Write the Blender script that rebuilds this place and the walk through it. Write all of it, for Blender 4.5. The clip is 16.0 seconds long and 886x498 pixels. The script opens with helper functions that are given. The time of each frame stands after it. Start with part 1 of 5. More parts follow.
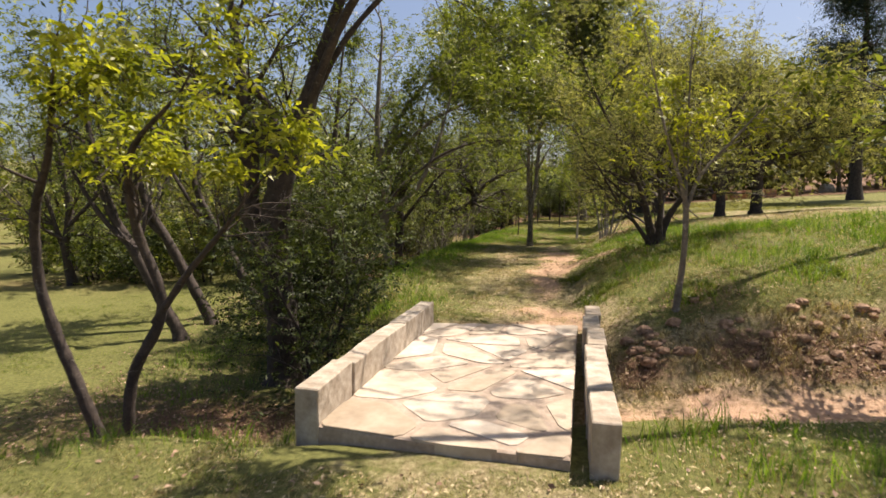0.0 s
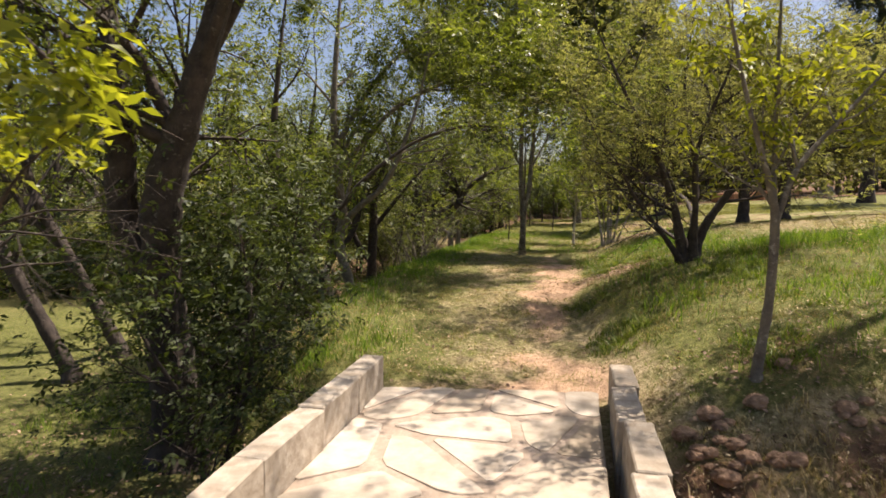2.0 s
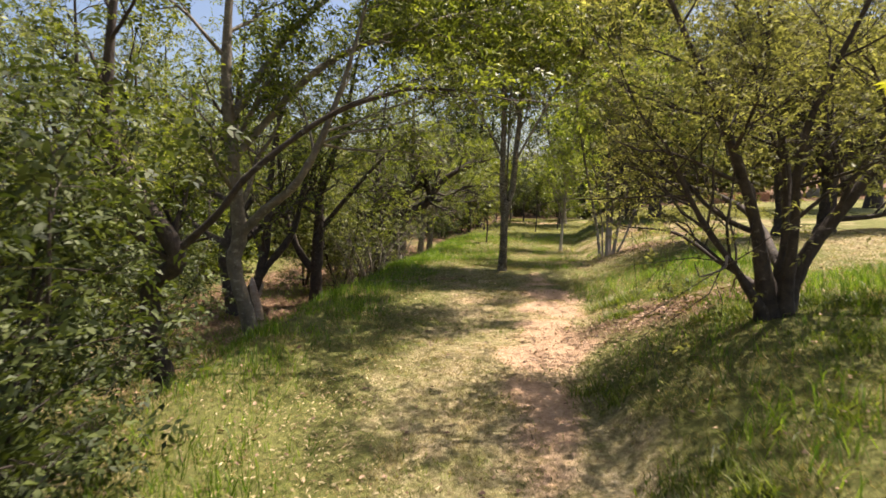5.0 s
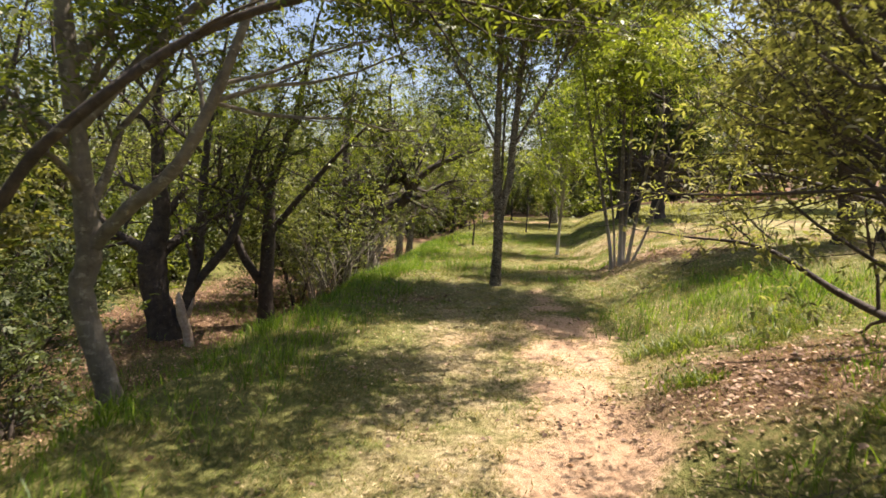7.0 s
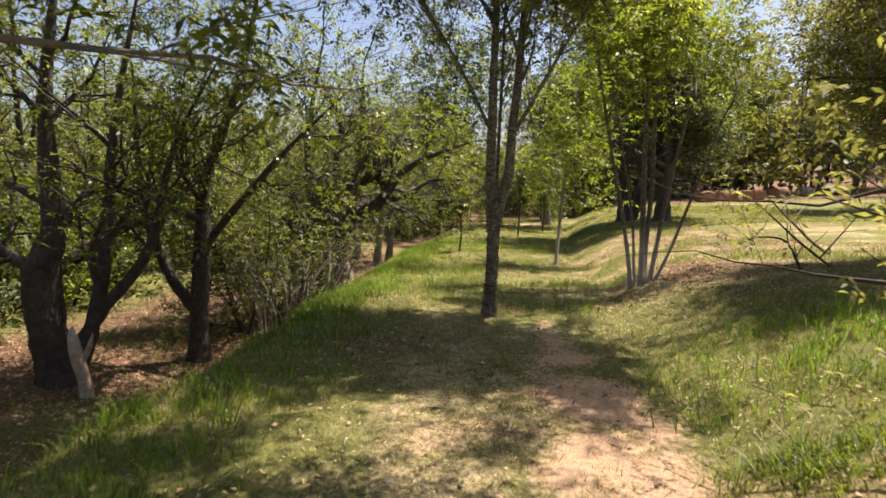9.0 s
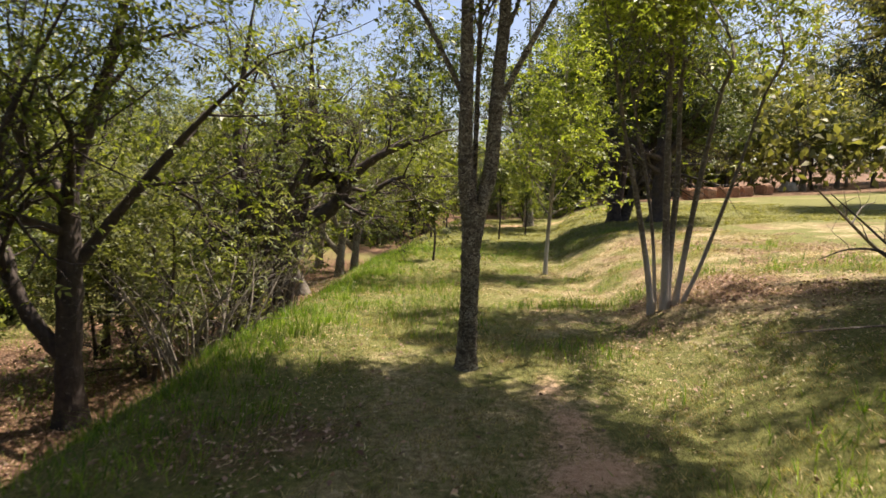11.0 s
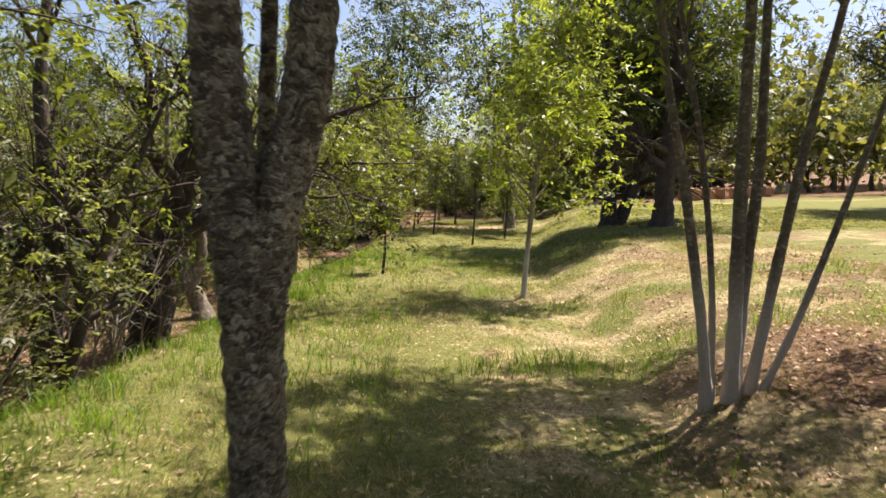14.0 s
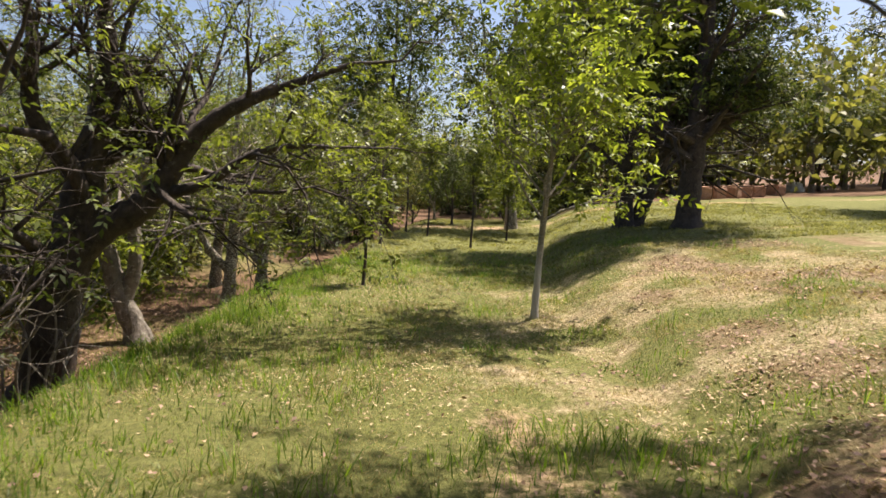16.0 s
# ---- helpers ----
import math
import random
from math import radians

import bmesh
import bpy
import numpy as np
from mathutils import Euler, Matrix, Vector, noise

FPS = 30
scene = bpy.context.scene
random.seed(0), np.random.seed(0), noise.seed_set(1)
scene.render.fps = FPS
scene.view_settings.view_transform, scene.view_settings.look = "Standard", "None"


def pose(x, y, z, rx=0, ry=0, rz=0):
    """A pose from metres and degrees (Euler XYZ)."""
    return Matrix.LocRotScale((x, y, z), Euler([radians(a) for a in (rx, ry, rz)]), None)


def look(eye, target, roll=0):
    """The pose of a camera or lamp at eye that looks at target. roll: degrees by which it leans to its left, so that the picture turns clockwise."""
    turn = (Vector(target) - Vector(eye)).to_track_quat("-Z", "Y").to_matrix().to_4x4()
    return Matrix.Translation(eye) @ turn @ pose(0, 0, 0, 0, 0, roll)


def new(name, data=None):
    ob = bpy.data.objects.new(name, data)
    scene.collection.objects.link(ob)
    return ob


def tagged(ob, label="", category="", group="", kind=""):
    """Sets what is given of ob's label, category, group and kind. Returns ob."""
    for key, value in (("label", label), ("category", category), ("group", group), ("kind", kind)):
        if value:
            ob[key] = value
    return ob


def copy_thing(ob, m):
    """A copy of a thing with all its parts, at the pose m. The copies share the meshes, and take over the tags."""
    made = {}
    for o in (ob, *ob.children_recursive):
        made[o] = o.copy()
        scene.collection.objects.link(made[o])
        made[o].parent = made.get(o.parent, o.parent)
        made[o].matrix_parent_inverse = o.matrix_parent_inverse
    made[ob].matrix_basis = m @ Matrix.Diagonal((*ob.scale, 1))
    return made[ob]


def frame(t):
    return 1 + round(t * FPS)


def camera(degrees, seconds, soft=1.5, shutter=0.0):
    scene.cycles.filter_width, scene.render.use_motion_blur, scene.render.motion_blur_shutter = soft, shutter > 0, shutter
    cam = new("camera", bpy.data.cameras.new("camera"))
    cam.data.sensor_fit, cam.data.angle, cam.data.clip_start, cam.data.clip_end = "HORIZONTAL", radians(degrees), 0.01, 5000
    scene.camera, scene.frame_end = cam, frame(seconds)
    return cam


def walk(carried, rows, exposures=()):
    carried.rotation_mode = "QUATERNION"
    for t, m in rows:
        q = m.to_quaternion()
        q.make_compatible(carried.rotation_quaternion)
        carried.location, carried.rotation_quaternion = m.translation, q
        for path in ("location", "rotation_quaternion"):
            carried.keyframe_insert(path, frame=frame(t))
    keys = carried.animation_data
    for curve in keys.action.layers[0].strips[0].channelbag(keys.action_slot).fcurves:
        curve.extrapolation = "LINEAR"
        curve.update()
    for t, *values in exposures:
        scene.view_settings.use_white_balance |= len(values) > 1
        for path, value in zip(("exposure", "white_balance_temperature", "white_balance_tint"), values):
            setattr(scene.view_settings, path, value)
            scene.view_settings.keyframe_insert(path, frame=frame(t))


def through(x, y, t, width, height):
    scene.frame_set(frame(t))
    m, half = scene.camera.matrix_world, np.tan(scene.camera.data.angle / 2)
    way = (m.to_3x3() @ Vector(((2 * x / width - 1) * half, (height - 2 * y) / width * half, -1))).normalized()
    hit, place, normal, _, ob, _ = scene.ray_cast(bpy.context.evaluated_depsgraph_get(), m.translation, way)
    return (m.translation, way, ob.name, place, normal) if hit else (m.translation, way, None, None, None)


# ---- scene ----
cam = camera(71.1, 16.0, 1.6, 0.4)
METRES, EYE, TILT, LEAN, TURN = 17.0, 1.5, -5.0, 0.0, 0.0
ROWS = [
    (0.0, 0.0, 0.0, 0.0, 0.0, 0.0, -0.0),
    (0.5, 0.0037, 0.0346, 0.0037, -0.15, 0.07, 0.09),
    (1.0, 0.0063, 0.0666, 0.0048, -0.56, 0.1, 0.06),
    (1.5, 0.0091, 0.1013, 0.0092, -0.74, 0.01, -0.07),
    (2.0, 0.0157, 0.1353, 0.0126, -0.91, -0.03, -0.27),
    (2.5, 0.0175, 0.1657, 0.0156, -1.2, -0.09, -0.46),
    (3.0, 0.017, 0.1962, 0.0227, -1.52, -0.18, -0.56),
    (3.5, 0.026, 0.2284, 0.0258, -1.81, -0.29, -0.59),
    (4.0, 0.0334, 0.2512, 0.0287, -2.03, -0.38, -0.84),
    (6.5, 0.0452, 0.4167, 0.0394, -4.11, -0.79, -1.48),
    (7.0, 0.0504, 0.4464, 0.0419, -4.34, -0.82, -1.52),
    (7.5, 0.0555, 0.4757, 0.0448, -4.67, -0.83, -1.73),
    (8.0, 0.0575, 0.5099, 0.0485, -4.93, -0.87, -1.6),
    (8.5, 0.0603, 0.5395, 0.0497, -5.19, -0.89, -1.53),
    (9.0, 0.0655, 0.5686, 0.0541, -5.53, -0.92, -1.43),
    (11.5, 0.0984, 0.7227, 0.0641, -7.87, -0.82, -0.63),
    (12.0, 0.1108, 0.7514, 0.0659, -8.2, -0.9, -0.79),
    (12.5, 0.12, 0.7806, 0.0684, -8.67, -0.94, -0.87),
    (13.0, 0.1256, 0.8129, 0.0705, -9.1, -0.94, -0.92),
    (13.5, 0.1367, 0.8421, 0.0713, -9.01, -0.94, -1.07),
    (14.0, 0.1471, 0.8688, 0.0742, -8.77, -1.03, -1.29),
    (14.5, 0.153, 0.8998, 0.0735, -8.84, -0.97, -1.48),
    (15.0, 0.1586, 0.924, 0.076, -8.67, -1.02, -1.4),
    (15.5, 0.165, 0.9512, 0.0784, -8.68, -1.07, -1.55),
    (16.0, 0.1688, 0.9761, 0.0792, -8.96, -1.12, -1.43),
]
walk(cam, [(t, pose(0, 0, EYE, TILT, LEAN, TURN) @ pose(METRES * x, METRES * y, METRES * z, 90 + pitch, roll, yaw)) for t, x, y, z, yaw, pitch, roll in ROWS],
     [(0.0, 0.9, 6450, 17), (3.0, 1.0, 6450, 18), (7.0, 1.44, 6500, 16), (9.0, 1.3, 6500, 17), (12.5, 1.34, 6450, 18), (14.5, 1.44, 6300, 17), (16.0, 1.2, 6250, 17)])

# ---- world, sun, exposure ----
SUN_EL, SUN_AZ = 64.0, 58.0      # degrees above the horizon; clockwise from +y
sun_dir = Vector((math.sin(radians(SUN_AZ)) * math.cos(radians(SUN_EL)), math.cos(radians(SUN_AZ)) * math.cos(radians(SUN_EL)), math.sin(radians(SUN_EL))))
sun = new("sun", bpy.data.lights.new("sun", "SUN"))
sun.data.energy, sun.data.angle, sun.data.color = 5.0, radians(0.6), (1.0, 0.91, 0.76)
sun.matrix_world = look(sun_dir * 60, (0, 0, 0))
world = bpy.data.worlds.new("world")
scene.world = world
world.use_nodes = True
wn = world.node_tree.nodes
sky = wn.new("ShaderNodeTexSky")
sky.sky_type, sky.sun_disc = "NISHITA", False
sky.sun_elevation, sky.sun_rotation = radians(SUN_EL), radians(SUN_AZ)
sky.air_density, sky.dust_density = 1.0, 2.6
world.node_tree.links.new(sky.outputs[0], wn["Background"].inputs[0])
wn["Background"].inputs[1].default_value = 0.07


# ---- materials ----
def material(name):
    m = bpy.data.materials.new(name)
    m.use_nodes = True
    return m, m.node_tree.nodes, m.node_tree.links, m.node_tree.nodes["Principled BSDF"]


def noise_node(n, l, scale, detail=4.0, rough=0.6, coord="Object"):
    tc = n.new("ShaderNodeTexCoord")
    t = n.new("ShaderNodeTexNoise")
    t.inputs["Scale"].default_value, t.inputs["Detail"].default_value, t.inputs["Roughness"].default_value = scale, detail, rough
    l.new(tc.outputs[coord], t.inputs["Vector"])
    return t


def ramp(n, l, src, stops):
    r = n.new("ShaderNodeValToRGB")
    e = r.color_ramp.elements
    while len(e) < len(stops):
        e.new(0.5)
    for el, (p, c) in zip(e, stops):
        el.position, el.color = p, (*c, 1)
    l.new(src, r.inputs[0])
    return r


def mix(n, l, fac, a, b, mode="MIX"):
    m = n.new("ShaderNodeMix")
    m.data_type, m.blend_type = "RGBA", mode
    for sock, v in ((m.inputs[0], fac), (m.inputs[6], a), (m.inputs[7], b)):
        if isinstance(v, (int, float)):
            sock.default_value = v
        elif isinstance(v, tuple):
            sock.default_value = (*v, 1)
        else:
            l.new(v, sock)
    return m.outputs[2]


def bump(n, l, bsdf, src, strength, dist):
    b = n.new("ShaderNodeBump")
    b.inputs["Strength"].default_value, b.inputs["Distance"].default_value = strength, dist
    l.new(src, b.inputs["Height"])
    l.new(b.outputs[0], bsdf.inputs["Normal"])


def leaf_material(name, dark, light, through=0.4, rough=0.5, clump=1.3, low=0.55):
    m, n, l, b = material(name)
    g = n.new("ShaderNodeNewGeometry")
    r = ramp(n, l, g.outputs["Random Per Island"], [(0.0, dark), (0.55, tuple(0.5 * (a + c) for a, c in zip(dark, light))), (1.0, light)])
    big = noise_node(n, l, clump, 2 if clump < 3 else 5, 0.65)
    tone = ramp(n, l, big.outputs[0], [(0.3, (low, low * 1.03, low)), (0.7, (1.2, 1.15, 1.0))])
    c = mix(n, l, 1.0, r.outputs[0], tone.outputs[0], "MULTIPLY")
    l.new(c, b.inputs["Base Color"])
    b.inputs["Roughness"].default_value = rough
    b.inputs["Specular IOR Level"].default_value = 0.35
    t = n.new("ShaderNodeBsdfTranslucent")
    c2 = mix(n, l, 1.0, c, (1.35, 1.4, 0.6), "MULTIPLY")
    l.new(c2, t.inputs[0])
    s = n.new("ShaderNodeMixShader")
    s.inputs[0].default_value = through
    l.new(b.outputs[0], s.inputs[1])
    l.new(t.outputs[0], s.inputs[2])
    l.new(s.outputs[0], n["Material Output"].inputs[0])
    return m


def bark_material(name, dark, mid, pale, patch=0.55, scale=1.0, flat=1.25):
    m, n, l, b = material(name)
    a = noise_node(n, l, 9 * scale, 6, 0.7)
    base = ramp(n, l, a.outputs[0], [(0.3, dark), (0.65, mid)])
    tc = n.new("ShaderNodeTexCoord")
    mp = n.new("ShaderNodeMapping")
    mp.inputs["Scale"].default_value = (1.0, 1.0, flat)
    l.new(tc.outputs["Object"], mp.inputs["Vector"])
    p = n.new("ShaderNodeTexNoise")
    p.inputs["Scale"].default_value, p.inputs["Detail"].default_value, p.inputs["Roughness"].default_value = 16 * scale, 5, 0.7
    l.new(mp.outputs[0], p.inputs["Vector"])
    f = ramp(n, l, p.outputs[0], [(patch - 0.04, (0, 0, 0)), (patch + 0.04, (1, 1, 1))])
    c = mix(n, l, f.outputs[0], base.outputs[0], pale)
    l.new(c, b.inputs["Base Color"])
    b.inputs["Roughness"].default_value = 0.9
    mp2 = n.new("ShaderNodeMapping")
    mp2.inputs["Scale"].default_value = (1.0, 1.0, 0.3)
    l.new(tc.outputs["Object"], mp2.inputs["Vector"])
    v = n.new("ShaderNodeTexNoise")
    v.inputs["Scale"].default_value, v.inputs["Detail"].default_value = 38 * scale, 5
    l.new(mp2.outputs[0], v.inputs["Vector"])
    bump(n, l, b, v.outputs[0], 0.9, 0.015)
    return m


def plated_bark(name):
    """Small flaking plates, broader than high, brown and lichen grey with dark cracks."""
    m, n, l, b = material(name)
    tc = n.new("ShaderNodeTexCoord")
    warp = noise_node(n, l, 11.0, 4)
    off = n.new("ShaderNodeMix")
    off.data_type, off.blend_type = "RGBA", "ADD"
    off.inputs[0].default_value = 0.16
    l.new(tc.outputs["Object"], off.inputs[6])
    l.new(warp.outputs["Color"], off.inputs[7])
    mp = n.new("ShaderNodeMapping")
    mp.inputs["Scale"].default_value = (1.0, 1.0, 2.4)
    l.new(off.outputs[2], mp.inputs["Vector"])
    cells, cracks = n.new("ShaderNodeTexVoronoi"), n.new("ShaderNodeTexVoronoi")
    cracks.feature = "DISTANCE_TO_EDGE"
    for v in (cells, cracks):
        v.inputs["Scale"].default_value = 42.0
        l.new(mp.outputs[0], v.inputs["Vector"])
    plate = ramp(n, l, cells.outputs["Color"], [(0.2, (0.10, 0.075, 0.055)), (0.45, (0.27, 0.215, 0.155)), (0.62, (0.36, 0.31, 0.235)), (0.8, (0.54, 0.49, 0.40))])
    grain = noise_node(n, l, 75.0, 8, 0.8)
    fleck = ramp(n, l, grain.outputs[0], [(0.38, (0.38, 0.36, 0.33)), (0.6, (1.25, 1.25, 1.22))])
    c = mix(n, l, 1.0, plate.outputs[0], fleck.outputs[0], "MULTIPLY")
    gap = ramp(n, l, cracks.outputs["Distance"], [(0.0, (0.75, 0.75, 0.75)), (0.07, (0, 0, 0))])
    c = mix(n, l, gap.outputs[0], c, (0.045, 0.034, 0.025))
    stain = noise_node(n, l, 4.0, 4)
    tone = ramp(n, l, stain.outputs[0], [(0.35, (0.6, 0.58, 0.55)), (0.65, (1.15, 1.15, 1.12))])
    l.new(mix(n, l, 1.0, c, tone.outputs[0], "MULTIPLY"), b.inputs["Base Color"])
    b.inputs["Roughness"].default_value = 0.9
    rise = n.new("ShaderNodeMath")
    rise.operation = "MULTIPLY_ADD"
    l.new(grain.outputs[0], rise.inputs[0])
    rise.inputs[1].default_value = 0.25
    l.new(cracks.outputs["Distance"], rise.inputs[2])
    bump(n, l, b, rise.outputs[0], 1.0, 0.02)
    return m


def painted_bark(name, dark, mid, pale, paint, top):
    """Bark with a worn coat of whitewash from the foot up to a height."""
    m = bark_material(name, dark, mid, pale, 0.58, 1.6)
    n, l = m.node_tree.nodes, m.node_tree.links
    b = n["Principled BSDF"]
    under = b.inputs["Base Color"].links[0].from_socket
    tc = n.new("ShaderNodeTexCoord")
    sep = n.new("ShaderNodeSeparateXYZ")
    l.new(tc.outputs["Object"], sep.inputs[0])
    worn = noise_node(n, l, 14.0, 5, 0.7)
    add = n.new("ShaderNodeMath")
    add.operation = "MULTIPLY_ADD"
    l.new(worn.outputs[0], add.inputs[0])
    add.inputs[1].default_value = 0.35
    l.new(sep.outputs["Z"], add.inputs[2])
    edge = n.new("ShaderNodeMapRange")
    edge.inputs["From Min"].default_value, edge.inputs["From Max"].default_value = top - 0.1, top + 0.3
    edge.inputs["To Min"].default_value, edge.inputs["To Max"].default_value = 0.7, 0.0
    l.new(add.outputs[0], edge.inputs["Value"])
    l.new(mix(n, l, edge.outputs[0], under, paint), b.inputs["Base Color"])
    return m


def plain_material(name, a, c, scale=12.0, rough=0.85, strength=0.5, dist=0.01, per_object=0.0):
    m, n, l, b = material(name)
    t = noise_node(n, l, scale, 7, 0.65)
    r = ramp(n, l, t.outputs[0], [(0.3, a), (0.7, c)])
    col = r.outputs[0]
    t2 = noise_node(n, l, scale * 0.16, 3)
    tone = ramp(n, l, t2.outputs[0], [(0.35, (0.78, 0.76, 0.72)), (0.65, (1.06, 1.05, 1.03))])
    col = mix(n, l, 1.0, col, tone.outputs[0], "MULTIPLY")
    if per_object:
        oi = n.new("ShaderNodeObjectInfo")
        k = ramp(n, l, oi.outputs["Random"], [(0.0, (1 - per_object, 1 - 1.15 * per_object, 1 - 1.4 * per_object)), (1.0, (1.0, 1.0, 1.0))])
        col = mix(n, l, 1.0, col, k.outputs[0], "MULTIPLY")
    l.new(col, b.inputs["Base Color"])
    b.inputs["Roughness"].default_value = rough
    bump(n, l, b, t.outputs[0], strength, dist)
    return m


def ground_material():
    m, n, l, b = material("meadow_ground")
    fine = noise_node(n, l, 22.0, 8, 0.75)
    mid = noise_node(n, l, 3.2, 9, 0.75)
    att = {}
    for key in ("dirt", "lush", "litter"):
        a = n.new("ShaderNodeAttribute")
        a.attribute_name = key
        att[key] = a.outputs["Fac"]
    dry = ramp(n, l, fine.outputs[0], [(0.32, (0.12, 0.08, 0.04)), (0.5, (0.33, 0.26, 0.14)), (0.66, (0.54, 0.44, 0.28))])
    green = ramp(n, l, fine.outputs[0], [(0.3, (0.055, 0.058, 0.016)), (0.6, (0.18, 0.18, 0.055)), (0.8, (0.31, 0.28, 0.10))])
    soil = ramp(n, l, fine.outputs[0], [(0.3, (0.33, 0.20, 0.115)), (0.5, (0.47, 0.305, 0.19)), (0.7, (0.58, 0.41, 0.275))])
    brown = ramp(n, l, fine.outputs[0], [(0.3, (0.045, 0.026, 0.015)), (0.6, (0.20, 0.12, 0.07)), (0.8, (0.36, 0.24, 0.16))])
    f = n.new("ShaderNodeMath")
    f.operation = "ADD"
    l.new(mid.outputs[0], f.inputs[0])
    l.new(att["lush"], f.inputs[1])
    g = ramp(n, l, f.outputs[0], [(0.42, (0, 0, 0)), (0.66, (1, 1, 1))])
    c = mix(n, l, g.outputs[0], dry.outputs[0], green.outputs[0])
    d = n.new("ShaderNodeMath")
    d.operation = "MULTIPLY_ADD"
    l.new(fine.outputs[0], d.inputs[0])
    d.inputs[1].default_value = 0.9
    l.new(att["dirt"], d.inputs[2])
    df = ramp(n, l, d.outputs[0], [(0.72, (0, 0, 0)), (1.02, (1, 1, 1))])
    c = mix(n, l, df.outputs[0], c, soil.outputs[0])
    e = n.new("ShaderNodeMath")
    e.operation = "MULTIPLY_ADD"
    l.new(fine.outputs[0], e.inputs[0])
    e.inputs[1].default_value = 0.9
    l.new(att["litter"], e.inputs[2])
    ef = ramp(n, l, e.outputs[0], [(0.72, (0, 0, 0)), (1.05, (1, 1, 1))])
    c = mix(n, l, ef.outputs[0], c, brown.outputs[0])
    l.new(c, b.inputs["Base Color"])
    b.inputs["Roughness"].default_value = 0.95
    b.inputs["Specular IOR Level"].default_value = 0.15
    bump(n, l, b, fine.outputs[0], 1.0, 0.03)
    return m


M_GROUND = ground_material()
M_GRASS = leaf_material("fresh_grass", (0.06, 0.105, 0.014), (0.27, 0.32, 0.062), 0.45, 0.45, 6.0, 0.4)
M_LUSH = leaf_material("lush_grass_blades", (0.05, 0.12, 0.012), (0.26, 0.37, 0.05), 0.5, 0.45, 3.1, 0.5)
M_DRYGRASS = leaf_material("dry_grass", (0.17, 0.135, 0.055), (0.58, 0.48, 0.27), 0.35, 0.6, 7.0, 0.38)
M_STRAW = leaf_material("coarse_straw", (0.14, 0.10, 0.05), (0.52, 0.42, 0.24), 0.2, 0.7)
M_MEADOW = leaf_material("meadow_grass", (0.11, 0.125, 0.03), (0.42, 0.39, 0.16), 0.4, 0.6, 2.4, 0.4)
M_STRAW_PALE = leaf_material("pale_straw", (0.16, 0.10, 0.05), (0.72, 0.60, 0.40), 0.15, 0.7)
M_LITTER = leaf_material("fallen_leaves", (0.10, 0.05, 0.035), (0.56, 0.38, 0.28), 0.1, 0.7, 8.0, 0.5)
M_LEAF_DARK = leaf_material("dark_leaves", (0.022, 0.036, 0.010), (0.125, 0.155, 0.042), 0.32, 0.58)
M_LEAF_MID = leaf_material("green_leaves", (0.05, 0.07, 0.017), (0.25, 0.285, 0.055), 0.48, 0.42)
M_LEAF_GREY = leaf_material("grey_green_leaves", (0.075, 0.09, 0.036), (0.28, 0.30, 0.115), 0.45, 0.45)
M_LEAF_YELLOW = leaf_material("yellow_green_leaves", (0.14, 0.17, 0.015), (0.45, 0.45, 0.05), 0.5, 0.4)
M_LEAF_BRIGHT = leaf_material("bright_green_leaves", (0.09, 0.13, 0.02), (0.37, 0.42, 0.075), 0.5, 0.45)
M_LEAF_OLIVE = leaf_material("olive_fine_leaves", (0.10, 0.105, 0.048), (0.345, 0.335, 0.165), 0.58, 0.6)
M_LEAF_PINE = leaf_material("pine_needles", (0.012, 0.026, 0.014), (0.06, 0.09, 0.045), 0.15, 0.5)
M_LEAF_FAR = leaf_material("woodland_leaves", (0.065, 0.07, 0.027), (0.29, 0.28, 0.10), 0.42, 0.55)
M_BARK_ASH = plated_bark("plated_ash_bark")
M_BARK = bark_material("lichen_bark", (0.045, 0.034, 0.023), (0.20, 0.165, 0.118), (0.47, 0.43, 0.33), 0.55, 1.9)
M_BARK_DARK = bark_material("dark_bark", (0.018, 0.013, 0.010), (0.075, 0.055, 0.042), (0.14, 0.12, 0.095), 0.64)
M_BARK_GREY = bark_material("grey_bark", (0.075, 0.06, 0.045), (0.20, 0.17, 0.13), (0.29, 0.26, 0.21), 0.6)
M_BARK_PALE = painted_bark("whitewashed_sapling_bark", (0.10, 0.085, 0.06), (0.24, 0.21, 0.16), (0.34, 0.31, 0.26), (0.50, 0.48, 0.44), 0.85)
M_BARK_STEM = painted_bark("whitewashed_stem_bark", (0.055, 0.043, 0.03), (0.16, 0.13, 0.10), (0.27, 0.24, 0.20), (0.46, 0.41, 0.355), 0.75)
M_WOOD_RAW = plain_material("weathered_wood", (0.28, 0.19, 0.13), (0.62, 0.5, 0.4), 18.0)
M_STONE = plain_material("cream_flagstone", (0.42, 0.35, 0.27), (0.63, 0.56, 0.47), 7.0, 0.85, 0.5, 0.006, 0.3)
M_MORTAR = plain_material("sandy_mortar", (0.31, 0.24, 0.18), (0.46, 0.37, 0.29), 30.0, 0.95, 0.6, 0.006)
M_BLOCK = plain_material("limestone_block", (0.32, 0.26, 0.195), (0.58, 0.52, 0.435), 11.0, 0.9, 0.9, 0.012, 0.2)
M_SOIL = plain_material("red_soil", (0.15, 0.088, 0.05), (0.42, 0.27, 0.17), 14.0, 0.95, 1.0, 0.03)
M_BALE = plain_material("brown_straw", (0.22, 0.11, 0.06), (0.48, 0.28, 0.17), 20.0, 0.95, 1.0, 0.03)
M_PALE_LUMP = plain_material("pale_lump", (0.40, 0.38, 0.35), (0.75, 0.73, 0.7), 5.0, 0.9, 0.8, 0.03)


